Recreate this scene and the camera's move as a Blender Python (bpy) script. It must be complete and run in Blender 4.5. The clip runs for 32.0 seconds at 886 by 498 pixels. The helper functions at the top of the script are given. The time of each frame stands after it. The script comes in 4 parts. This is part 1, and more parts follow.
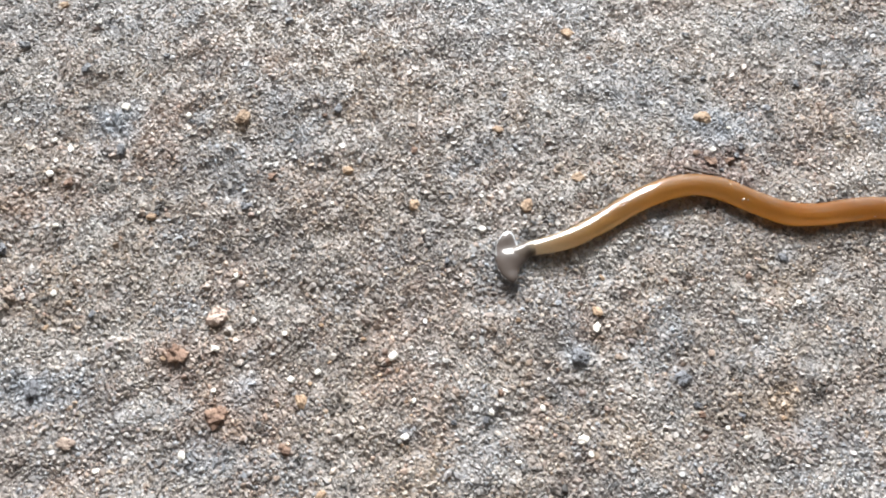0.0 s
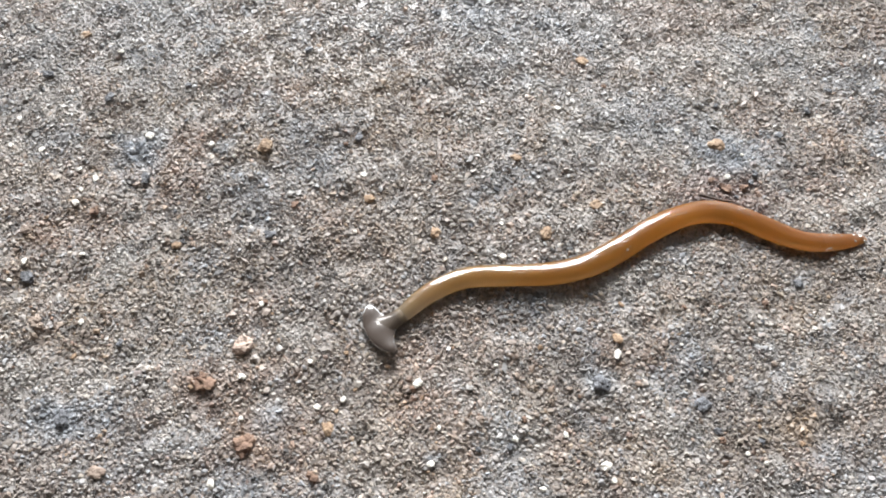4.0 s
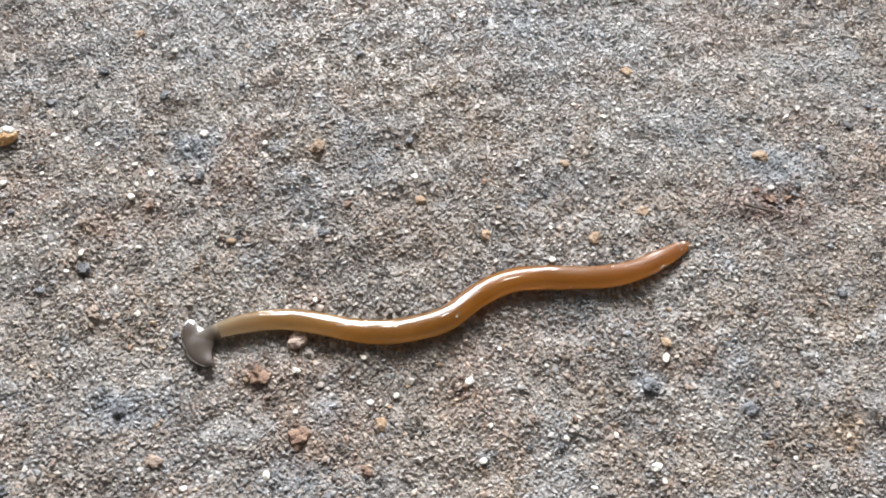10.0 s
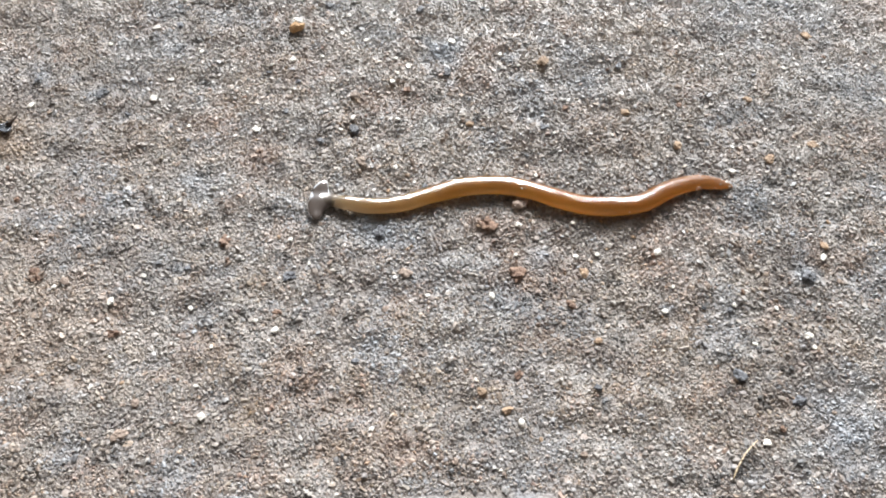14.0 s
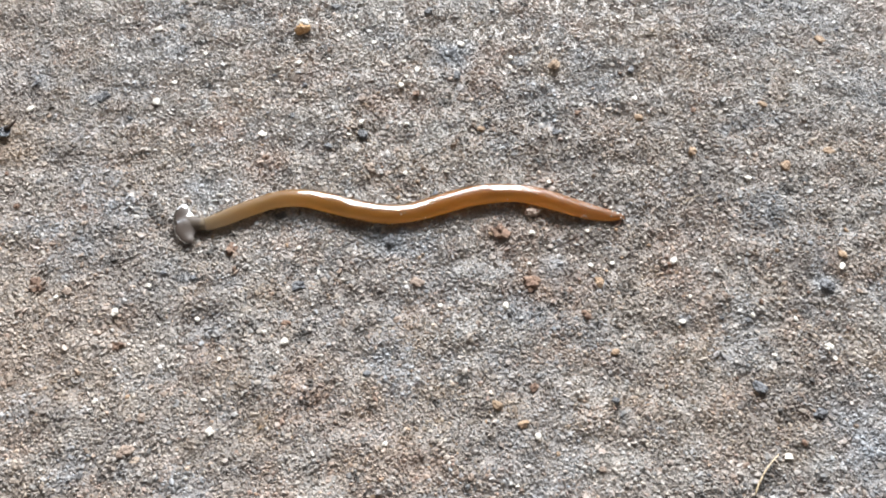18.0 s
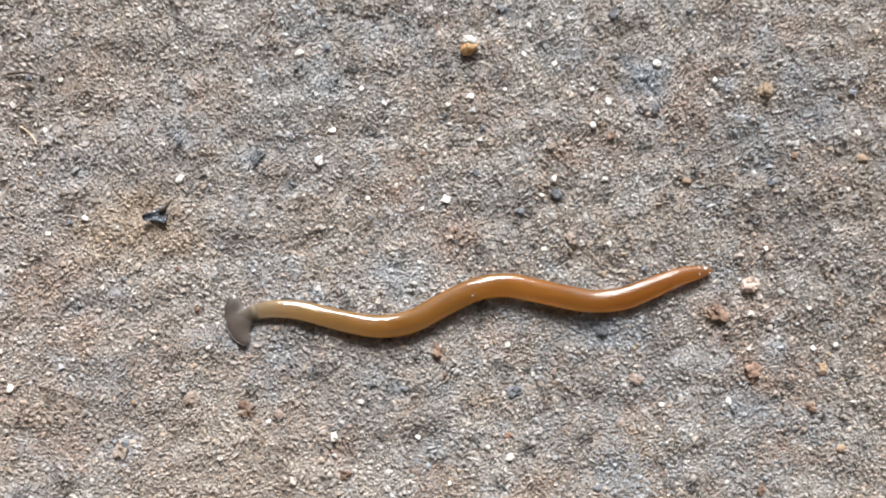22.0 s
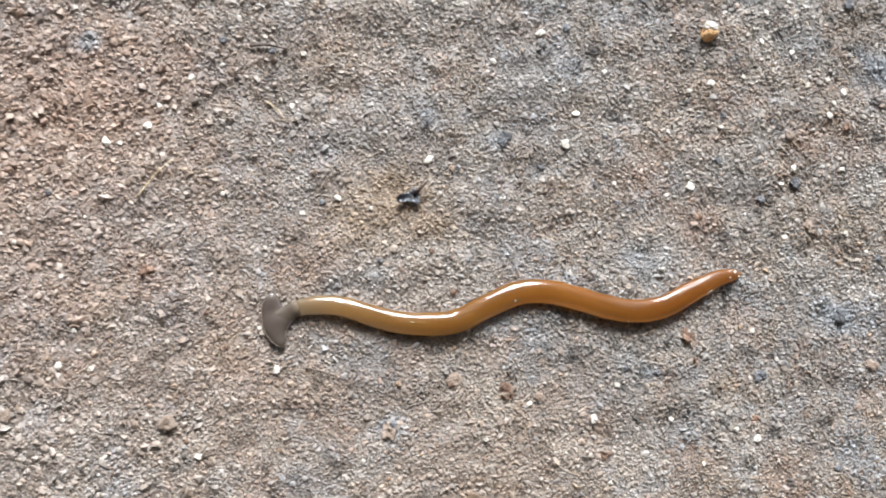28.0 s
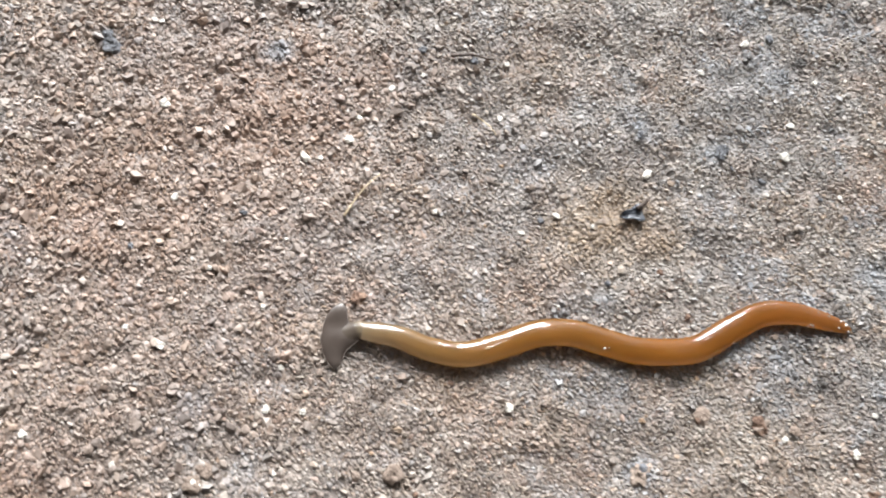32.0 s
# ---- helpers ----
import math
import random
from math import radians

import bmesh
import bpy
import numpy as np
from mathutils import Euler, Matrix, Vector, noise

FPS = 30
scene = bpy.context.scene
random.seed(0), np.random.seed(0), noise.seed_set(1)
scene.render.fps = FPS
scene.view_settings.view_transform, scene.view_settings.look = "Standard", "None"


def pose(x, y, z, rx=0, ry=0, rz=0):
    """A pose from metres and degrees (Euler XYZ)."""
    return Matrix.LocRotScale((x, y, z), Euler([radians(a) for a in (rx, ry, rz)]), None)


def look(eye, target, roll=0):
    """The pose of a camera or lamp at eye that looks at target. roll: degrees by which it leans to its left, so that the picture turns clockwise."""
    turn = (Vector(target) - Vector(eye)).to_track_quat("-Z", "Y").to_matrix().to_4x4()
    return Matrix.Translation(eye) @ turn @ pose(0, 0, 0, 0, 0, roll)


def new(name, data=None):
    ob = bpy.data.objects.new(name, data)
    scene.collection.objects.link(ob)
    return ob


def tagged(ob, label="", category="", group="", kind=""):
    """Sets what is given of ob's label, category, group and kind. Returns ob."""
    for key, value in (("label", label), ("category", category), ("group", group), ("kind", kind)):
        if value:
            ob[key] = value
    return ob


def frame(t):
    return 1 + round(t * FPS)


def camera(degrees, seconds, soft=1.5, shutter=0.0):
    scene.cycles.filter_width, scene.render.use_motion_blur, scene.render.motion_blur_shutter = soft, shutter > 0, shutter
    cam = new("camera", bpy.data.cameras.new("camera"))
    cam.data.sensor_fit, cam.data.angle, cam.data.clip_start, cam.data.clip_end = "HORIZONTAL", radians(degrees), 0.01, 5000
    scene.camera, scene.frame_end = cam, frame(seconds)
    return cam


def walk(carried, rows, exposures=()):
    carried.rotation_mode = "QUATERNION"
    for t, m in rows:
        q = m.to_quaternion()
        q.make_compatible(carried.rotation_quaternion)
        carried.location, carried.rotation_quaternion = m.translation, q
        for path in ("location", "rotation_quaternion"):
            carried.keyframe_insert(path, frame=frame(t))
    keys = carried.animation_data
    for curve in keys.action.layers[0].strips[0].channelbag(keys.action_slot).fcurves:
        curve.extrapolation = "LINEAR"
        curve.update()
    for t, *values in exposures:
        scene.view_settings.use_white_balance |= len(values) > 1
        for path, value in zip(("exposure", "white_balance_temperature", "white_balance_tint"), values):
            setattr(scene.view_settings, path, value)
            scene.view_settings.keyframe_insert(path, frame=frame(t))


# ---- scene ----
# One hammerhead flatworm gliding over wet gritty ground, seen from a hand's width above.
# Helper lengths below are in millimetres; MM turns them into metres.
MM = 0.001

# ---- camera and its way ----
cam = camera(57.8, 32.0, soft=1.95, shutter=0.8)
walk(cam, [
    (0, pose(0.00931, -0.07086, 0.08689, 30.09, -0.35, 1.57)),
    (0.5, pose(0.00788, -0.06881, 0.08813, 29.63, -0.60, 1.26)),
    (1, pose(0.00771, -0.06868, 0.08873, 29.71, -0.46, 1.11)),
    (1.5, pose(0.00761, -0.06899, 0.08879, 30.17, -0.41, 1.28)),
    (2, pose(0.00694, -0.06896, 0.08944, 30.25, -0.37, 1.41)),
    (2.5, pose(0.00616, -0.06876, 0.08946, 30.46, -0.44, 1.34)),
    (3, pose(0.00615, -0.06873, 0.08971, 30.43, -0.50, 1.25)),
    (3.5, pose(0.00621, -0.06929, 0.08962, 30.62, -0.49, 1.24)),
    (5.5, pose(0.00470, -0.07025, 0.08919, 30.82, -0.77, 1.47)),
    (6, pose(0.00458, -0.07070, 0.08933, 30.85, -0.76, 1.50)),
    (6.5, pose(0.00397, -0.07074, 0.08938, 30.93, -0.85, 1.58)),
    (7, pose(0.00309, -0.07132, 0.08953, 31.15, -0.86, 1.79)),
    (7.5, pose(0.00218, -0.07122, 0.08976, 30.99, -0.99, 1.88)),
    (8, pose(0.00228, -0.07149, 0.08970, 31.28, -0.89, 2.00)),
    (8.5, pose(0.00113, -0.07170, 0.08984, 31.55, -1.09, 2.08)),
    (9, pose(0.00001, -0.07197, 0.08997, 31.61, -1.28, 2.28)),
    (9.5, pose(-0.00027, -0.07235, 0.08994, 31.83, -1.22, 2.36)),
    (10, pose(-0.00075, -0.07236, 0.08987, 31.80, -1.37, 2.37)),
    (10.5, pose(-0.00102, -0.07238, 0.09015, 31.66, -1.30, 2.50)),
    (11, pose(-0.00214, -0.07364, 0.09081, 31.91, -1.29, 2.77)),
    (11.5, pose(-0.00426, -0.07594, 0.09179, 32.20, -1.37, 3.13)),
    (12, pose(-0.00758, -0.08194, 0.09449, 32.41, -1.45, 4.42)),
    (12.5, pose(-0.00918, -0.09165, 0.09569, 32.83, -1.01, 7.12)),
    (13, pose(-0.01309, -0.10228, 0.09868, 33.18, -0.49, 10.14)),
    (13.5, pose(-0.01515, -0.10515, 0.09871, 32.74, -0.93, 11.97)),
    (14, pose(-0.01660, -0.10445, 0.09897, 32.86, -1.12, 11.95)),
    (14.5, pose(-0.01717, -0.10424, 0.09870, 32.76, -1.14, 11.81)),
    (16.5, pose(-0.01943, -0.10273, 0.09797, 32.68, -1.53, 11.62)),
    (17, pose(-0.01934, -0.10287, 0.09806, 32.77, -1.48, 11.66)),
    (17.5, pose(-0.01962, -0.10236, 0.09796, 32.59, -1.55, 11.59)),
    (18, pose(-0.02010, -0.10230, 0.09760, 32.66, -1.64, 11.62)),
    (18.5, pose(-0.02203, -0.10159, 0.09789, 32.27, -1.74, 11.62)),
    (19, pose(-0.02711, -0.09999, 0.10258, 31.30, -2.14, 11.74)),
    (19.5, pose(-0.03272, -0.09462, 0.11097, 29.65, -1.45, 11.54)),
    (20, pose(-0.03947, -0.08931, 0.11103, 26.67, -1.05, 11.12)),
    (20.5, pose(-0.04680, -0.08198, 0.10837, 22.97, -1.38, 10.40)),
    (21, pose(-0.05072, -0.07446, 0.10988, 20.14, -1.04, 10.08)),
    (21.5, pose(-0.05815, -0.06525, 0.11096, 16.19, -1.50, 9.71)),
    (22, pose(-0.06023, -0.05794, 0.10896, 12.92, -1.56, 9.22)),
    (22.5, pose(-0.06506, -0.05587, 0.10846, 9.81, -2.00, 8.90)),
    (23, pose(-0.06926, -0.05490, 0.10576, 7.84, -2.20, 8.93)),
    (23.5, pose(-0.07227, -0.05345, 0.10434, 6.87, -2.54, 8.87)),
    (24, pose(-0.07435, -0.05303, 0.10358, 5.95, -2.99, 9.03)),
    (24.5, pose(-0.07582, -0.05340, 0.10565, 6.41, -3.31, 9.14)),
    (25, pose(-0.07858, -0.05378, 0.10641, 6.89, -3.63, 9.05)),
    (25.5, pose(-0.08266, -0.05389, 0.10605, 8.06, -4.06, 8.70)),
    (26, pose(-0.08643, -0.05443, 0.10462, 8.16, -4.13, 8.74)),
    (26.5, pose(-0.08975, -0.05662, 0.10506, 8.42, -4.00, 9.05)),
    (28.5, pose(-0.10438, -0.06332, 0.10982, 10.22, -5.40, 9.80)),
    (29, pose(-0.10533, -0.06809, 0.11081, 11.72, -4.75, 9.96)),
    (29.5, pose(-0.10709, -0.06949, 0.10914, 11.68, -4.92, 10.07)),
    (30, pose(-0.10880, -0.06968, 0.10839, 11.60, -5.15, 10.17)),
    (30.5, pose(-0.11181, -0.06851, 0.10811, 11.71, -5.57, 10.07)),
    (31, pose(-0.11969, -0.07269, 0.10535, 14.02, -6.15, 9.72)),
    (31.5, pose(-0.12865, -0.07326, 0.09614, 16.23, -7.88, 8.43)),
    (32, pose(-0.13282, -0.07156, 0.09180, 16.17, -7.69, 7.60)),
], exposures=((0, 1.25), (0.6, 1.09), (11, 1.08), (13, 1.14), (17, 1.09), (20, 1.17), (22, 1.06), (30, 1.02), (32, 1.12)))

# ---- daylight: bright overcast sky, strongest beyond the worm ----
world = bpy.data.worlds.new("sky")
scene.world = world
world.use_nodes = True
wn = world.node_tree.nodes
sky = wn.new("ShaderNodeTexSky")
sky.sky_type = "NISHITA"
sky.sun_disc = False
sky.sun_elevation = radians(35)
sky.sun_rotation = radians(0)
sky.air_density, sky.dust_density = 1.0, 1.0
wn["Background"].inputs["Strength"].default_value = 0.125
haze = wn.new("ShaderNodeHueSaturation")
haze.inputs["Saturation"].default_value = 0.2
world.node_tree.links.new(sky.outputs[0], haze.inputs["Color"])
world.node_tree.links.new(haze.outputs[0], wn["Background"].inputs["Color"])
sun = bpy.data.lights.new("sun", "SUN")
sun.energy, sun.angle, sun.color = 4.7, radians(27), (0.985, 0.99, 0.99)
new("sun", sun).matrix_world = look((-0.1, 0.81, 0.55), (0, 0, 0))


# ---- materials ----
def material(name, rough=0.6, spec=0.5):
    m = bpy.data.materials.new(name)
    m.use_nodes = True
    b = m.node_tree.nodes["Principled BSDF"]
    b.inputs["Roughness"].default_value = rough
    b.inputs["Specular IOR Level"].default_value = spec
    return m, m.node_tree.nodes, m.node_tree.links, b


def noise_node(n, l, scale, detail=4.0, coords="Object"):
    tc = n.new("ShaderNodeTexCoord")
    t = n.new("ShaderNodeTexNoise")
    t.inputs["Scale"].default_value = scale
    t.inputs["Detail"].default_value = detail
    l.new(tc.outputs[coords], t.inputs["Vector"])
    return t


def add_bump(n, l, b, socket, height, strength=1.0):
    bump = n.new("ShaderNodeBump")
    bump.inputs["Distance"].default_value = height
    bump.inputs["Strength"].default_value = strength
    l.new(socket, bump.inputs["Height"])
    l.new(bump.outputs[0], b.inputs["Normal"])


def mix_colors(n, l, factor, one, two, blend="MIX"):
    mx = n.new("ShaderNodeMix")
    mx.data_type, mx.blend_type = "RGBA", blend
    for socket, value in ((mx.inputs[0], factor), (mx.inputs[6], one), (mx.inputs[7], two)):
        if isinstance(value, bpy.types.NodeSocket):
            l.new(value, socket)
        elif isinstance(value, tuple):
            socket.default_value = (*value, 1)
        else:
            socket.default_value = value
    return mx.outputs[2]


def ramp(n, l, socket, *stops):
    r = n.new("ShaderNodeValToRGB")
    while len(r.color_ramp.elements) < len(stops):
        r.color_ramp.elements.new(0.5)
    for e, (at, c) in zip(r.color_ramp.elements, stops):
        e.position, e.color = at, ((*c, 1) if isinstance(c, tuple) else (c, c, c, 1))
    l.new(socket, r.inputs[0])
    return r.outputs[0]


def sand_material():
    """Grains take their own colour from the colour layer; grain, gloss and fine relief come from noise."""
    m, n, l, b = material("sand_grain", 0.5, 0.3)
    att = n.new("ShaderNodeAttribute")
    att.attribute_name = "tint"
    t = noise_node(n, l, 5200)
    col = mix_colors(n, l, 0.75, att.outputs[0], ramp(n, l, t.outputs[0], (0.3, 0.8), (0.7, 1.15)), "MULTIPLY")
    l.new(col, b.inputs["Base Color"])
    geo = n.new("ShaderNodeNewGeometry")
    l.new(ramp(n, l, geo.outputs["Random Per Island"], (0.0, 0.3), (0.03, 0.55), (1.0, 0.8)), b.inputs["Roughness"])
    # a film of water
    b.inputs["Coat Weight"].default_value = 1.0
    b.inputs["Coat IOR"].default_value = 1.5
    b.inputs["Coat Roughness"].default_value = 0.6
    add_bump(n, l, b, t.outputs[0], 0.00006, 0.6)
    return m


def soil_material():
    """The fine soil bed between the grains."""
    m, n, l, b = material("soil", 0.55, 0.8)
    big = noise_node(n, l, 55, 6)
    clod = noise_node(n, l, 420, 4)
    fine = noise_node(n, l, 2600, 5)
    tint = n.new("ShaderNodeAttribute")
    tint.attribute_name = "tint"
    c1 = mix_colors(n, l, 0.7, tint.outputs[0], ramp(n, l, big.outputs[0], (0.3, (1.05, 1.0, 0.97)), (0.55, (0.95, 0.97, 1.0)), (0.75, (1.1, 0.95, 0.85))), "MULTIPLY")
    c2 = ramp(n, l, clod.outputs[0], (0.25, (0.55, 0.53, 0.52)), (0.45, (1.0, 0.98, 0.95)), (0.6, (1.0, 1.02, 1.05)), (0.75, (1.25, 1.27, 1.3)))
    c3 = ramp(n, l, fine.outputs[0], (0.3, 0.5), (0.7, 1.4))
    c4 = mix_colors(n, l, 0.8, c1, c2, "MULTIPLY")
    l.new(mix_colors(n, l, 0.8, c4, c3, "MULTIPLY"), b.inputs["Base Color"])
    b.inputs["Coat Weight"].default_value = 0.6
    b.inputs["Coat Roughness"].default_value = 0.5
    add_bump(n, l, b, fine.outputs[0], 0.0003)
    return m


def stone_material(name, dark, light, rough, scale=900, spec=0.5):
    m, n, l, b = material(name, rough, spec)
    t = noise_node(n, l, scale, 6)
    info = n.new("ShaderNodeObjectInfo")
    base = ramp(n, l, t.outputs[0], (0.32, dark), (0.68, light))
    l.new(mix_colors(n, l, 0.5, base, ramp(n, l, info.outputs["Random"], (0, 0.55), (1, 1.35)), "MULTIPLY"), b.inputs["Base Color"])
    add_bump(n, l, b, noise_node(n, l, scale * 3.5, 5).outputs[0], 0.00025)
    return m


def skin_material(name, rough=0.4, through_light=0.78, slime=1.55, wet_rough=0.055, streaks=0.00009):
    """Wet slimy skin; its pattern lies in the colour layer, its fine lengthwise folds follow the body."""
    m, n, l, b = material(name, rough, 0.2)
    att = n.new("ShaderNodeAttribute")
    att.attribute_name = "skin"
    flow = n.new("ShaderNodeAttribute")
    flow.attribute_name = "flow"

    def folds(along, around, detail):
        m1 = n.new("ShaderNodeVectorMath")
        m1.operation = "MULTIPLY"
        m1.inputs[1].default_value = (along, around, around)
        l.new(flow.outputs["Vector"], m1.inputs[0])
        t = n.new("ShaderNodeTexNoise")
        t.inputs["Scale"].default_value = 1.0
        t.inputs["Detail"].default_value = detail
        l.new(m1.outputs[0], t.inputs["Vector"])
        return t.outputs[0]

    blotch, fold, patchy = folds(0.5, 1.1, 4), folds(0.16, 2.4, 2), folds(0.13, 0.35, 1)
    l.new(mix_colors(n, l, 0.4, att.outputs[0], ramp(n, l, blotch, (0.3, 0.75), (0.7, 1.2)), "MULTIPLY"), b.inputs["Base Color"])
    # flesh lets light through from the far side
    thin = n.new("ShaderNodeBsdfTranslucent")
    glow = n.new("ShaderNodeGamma")
    glow.inputs[1].default_value = 0.45
    l.new(att.outputs[0], glow.inputs[0])
    l.new(glow.outputs[0], thin.inputs["Color"])
    both = n.new("ShaderNodeMixShader")
    both.inputs[0].default_value = through_light
    l.new(b.outputs[0], both.inputs[1])
    l.new(thin.outputs[0], both.inputs[2])
    # the wet slime over it, rougher towards the tail (the layer's alpha)
    gloss = n.new("ShaderNodeBsdfGlossy")
    dry = n.new("ShaderNodeMath")
    dry.operation = "MULTIPLY_ADD"
    dry.inputs[1].default_value, dry.inputs[2].default_value = -0.5, 0.5 + wet_rough
    l.new(att.outputs["Alpha"], dry.inputs[0])
    l.new(dry.outputs[0], gloss.inputs["Roughness"])
    bump = n.new("ShaderNodeBump")
    bump.inputs["Distance"].default_value = streaks
    l.new(fold, bump.inputs["Height"])
    l.new(bump.outputs[0], gloss.inputs["Normal"])
    rim = n.new("ShaderNodeFresnel")
    rim.inputs["IOR"].default_value = slime
    cover = n.new("ShaderNodeMath")
    cover.operation = "MULTIPLY"
    l.new(rim.outputs[0], cover.inputs[0])
    l.new(ramp(n, l, patchy, (0.38, 0.4), (0.48, 1.0)), cover.inputs[1])
    wet = n.new("ShaderNodeMixShader")
    l.new(cover.outputs[0], wet.inputs[0])
    l.new(both.outputs[0], wet.inputs[1])
    l.new(gloss.outputs[0], wet.inputs[2])
    l.new(wet.outputs[0], n["Material Output"].inputs["Surface"])
    return m


def plaster_material():
    m, n, l, b = material("plaster", 0.85, 0.3)
    t = noise_node(n, l, 3, 8)
    # dark, so the added walls bounce little light
    l.new(ramp(n, l, t.outputs[0], (0.3, (0.1, 0.087, 0.075)), (0.7, (0.16, 0.142, 0.125))), b.inputs["Base Color"])
    add_bump(n, l, b, noise_node(n, l, 90, 6).outputs[0], 0.004)
    return m


SAND, SOIL, PLASTER = sand_material(), soil_material(), plaster_material()
SKIN, HEAD_SKIN = skin_material("worm_skin"), skin_material("worm_head_skin", 0.45, 0.25, 1.33, 0.08, 0.00001)
QUARTZ = stone_material("quartz", (0.5, 0.47, 0.42), (0.82, 0.8, 0.74), 0.35, 700)
TAN = stone_material("tan_stone", (0.19, 0.142, 0.112), (0.3, 0.235, 0.19), 0.7)
PINKISH = stone_material("pinkish_stone", (0.4, 0.29, 0.235), (0.58, 0.46, 0.385), 0.55)
OCHRE = stone_material("ochre_stone", (0.24, 0.155, 0.095), (0.37, 0.27, 0.18), 0.75)
RUST = stone_material("rust_soil", (0.11, 0.062, 0.043), (0.26, 0.17, 0.12), 0.8)
AMBER = stone_material("amber_stone", (0.48, 0.25, 0.09), (0.68, 0.45, 0.23), 0.5)
CRUMB = stone_material("brown_soil", (0.17, 0.128, 0.1), (0.36, 0.29, 0.24), 0.75)
DARK = stone_material("dark_stone", (0.055, 0.058, 0.066), (0.2, 0.21, 0.232), 0.55, 1600)
STRAW = stone_material("straw", (0.3, 0.23, 0.14), (0.52, 0.43, 0.29), 0.5, 500)
TWIG = stone_material("dark_twig", (0.03, 0.02, 0.015), (0.09, 0.06, 0.045), 0.7)
# the leaf's blue tone stands for sky reflected on it
LEAF = stone_material("dark_leaf", (0.03, 0.034, 0.042), (0.12, 0.135, 0.165), 0.22)
DRYLEAF = stone_material("dry_leaf", (0.14, 0.095, 0.065), (0.3, 0.22, 0.15), 0.55)
MOSS = stone_material("black_moss", (0.008, 0.011, 0.01), (0.05, 0.06, 0.05), 0.7)


# ---- helpers for shapes ----
def mesh_object(name, verts, faces, mat, parent=None, smooth=True):
    me = bpy.data.meshes.new(name)
    me.from_pydata(verts, [], faces)
    me.polygons.foreach_set("use_smooth", [smooth] * len(me.polygons))
    me.materials.append(mat)
    ob = new(name, me)
    ob.parent = parent
    return ob


# Gentle swells of the ground, as broad mounds on a 36 x 30 mm lattice.
SWELL = (1.42, 0.82, 0.84, 0.35, -0.09, -0.74, 0.02, 0.07, 0.21, 0.02, -0.09, 0.0, -0.03, -0.94, 0.35, 1.29,
         -1.03, -0.92, 0.83, 1.13, -0.71, 0.29, 0.54, -0.1, -0.12, 0.0, -0.33, -0.4)
rng = np.random.default_rng(7)
RIPPLES = [(rng.uniform(0.4, 2.4), rng.uniform(0, math.tau), rng.uniform(0, math.tau)) for _ in range(18)]


def swell(x, y):
    """Height of the broad ground at x, y (mm)."""
    x, y = np.asarray(x, float), np.asarray(y, float)
    h = np.zeros(np.broadcast(x, y).shape)
    for i, c in enumerate(SWELL):
        a, b = -144 + 36 * (i // 4), -72 + 30 * (i % 4)
        h = h + c * np.exp(-((x - a) ** 2 + (y - b) ** 2) / (2 * 28.8**2))
    return h


def relief(x, y):
    """The ground with its small bumps."""
    x, y = np.asarray(x, float), np.asarray(y, float)
    h = swell(x, y)
    for k, way, phase in RIPPLES:
        h = h + 0.055 / (0.4 + 0.6 * k) * np.sin(k * (x * math.cos(way) + y * math.sin(way)) + phase)
    return h


# ---- the ground ----
def graded(a, b, step, far):
    inner = list(np.arange(a, b + step / 2, step))
    out, d = [], step
    while d < far:
        out.append(d)
        d *= 1.6
    out.append(far)
    return np.array([a - v for v in reversed(out)] + inner + [inner[-1] + v for v in out])


def ground():
    xs, ys = graded(-192, 88, 1.4, 30000), graded(-98, 50, 1.4, 30000)
    gx, gy = np.meshgrid(xs, ys)
    gz = relief(gx, gy)
    v = np.stack([gx, gy, gz], -1).reshape(-1, 3) * MM
    w = len(xs)
    i = (np.arange(len(ys) - 1)[:, None] * w + np.arange(w - 1)).ravel()
    ob = mesh_object("ground", v.tolist(), np.stack([i, i + 1, i + w + 1, i + w], -1).tolist(), SOIL)
    return tagged(ob, "damp brown gritty soil reaching to the horizon", "ground", kind="structure")


GROUND = ground()

# ---- unseen walls and roof, added to block sky light behind, beside and above ----
def slab(name, size, centre, mat, label, category):
    bm = bmesh.new()
    bmesh.ops.create_cube(bm, size=1)
    for v in bm.verts:
        v.co = Vector((v.co.x * size[0], v.co.y * size[1], v.co.z * size[2]))
    bmesh.ops.bevel(bm, geom=bm.edges, offset=0.01, segments=2, affect="EDGES")
    me = bpy.data.meshes.new(name)
    bm.to_mesh(me)
    bm.free()
    me.materials.append(mat)
    ob = new(name, me)
    ob.location = centre
    return tagged(ob, label, category, kind="structure")


slab("wall_south", (5.2, 0.2, 2.3), (0, -1.3, 1.14), PLASTER, "unseen plain dark brown wall, added to block sky light", "wall")
slab("wall_east", (0.2, 2.6, 2.3), (2.5, 0.1, 1.14), PLASTER, "unseen plain dark brown side wall, added to block sky light", "wall")
slab("wall_west", (0.2, 2.6, 2.3), (-2.5, 0.1, 1.14), PLASTER, "unseen plain dark brown side wall, added to block sky light", "wall")
slab("ceiling", (5.2, 2.4, 0.12), (0, -0.2, 2.352), PLASTER, "unseen plain dark roof slab, added to block overhead sky", "ceiling")

# Where the ground is tinted: x, y, reach (mm), colour, strength.
PATCHES = []


def patch(x, y, reach, colour, strength, stretch=1.0):
    PATCHES.append((x, y, reach, colour, strength, stretch))


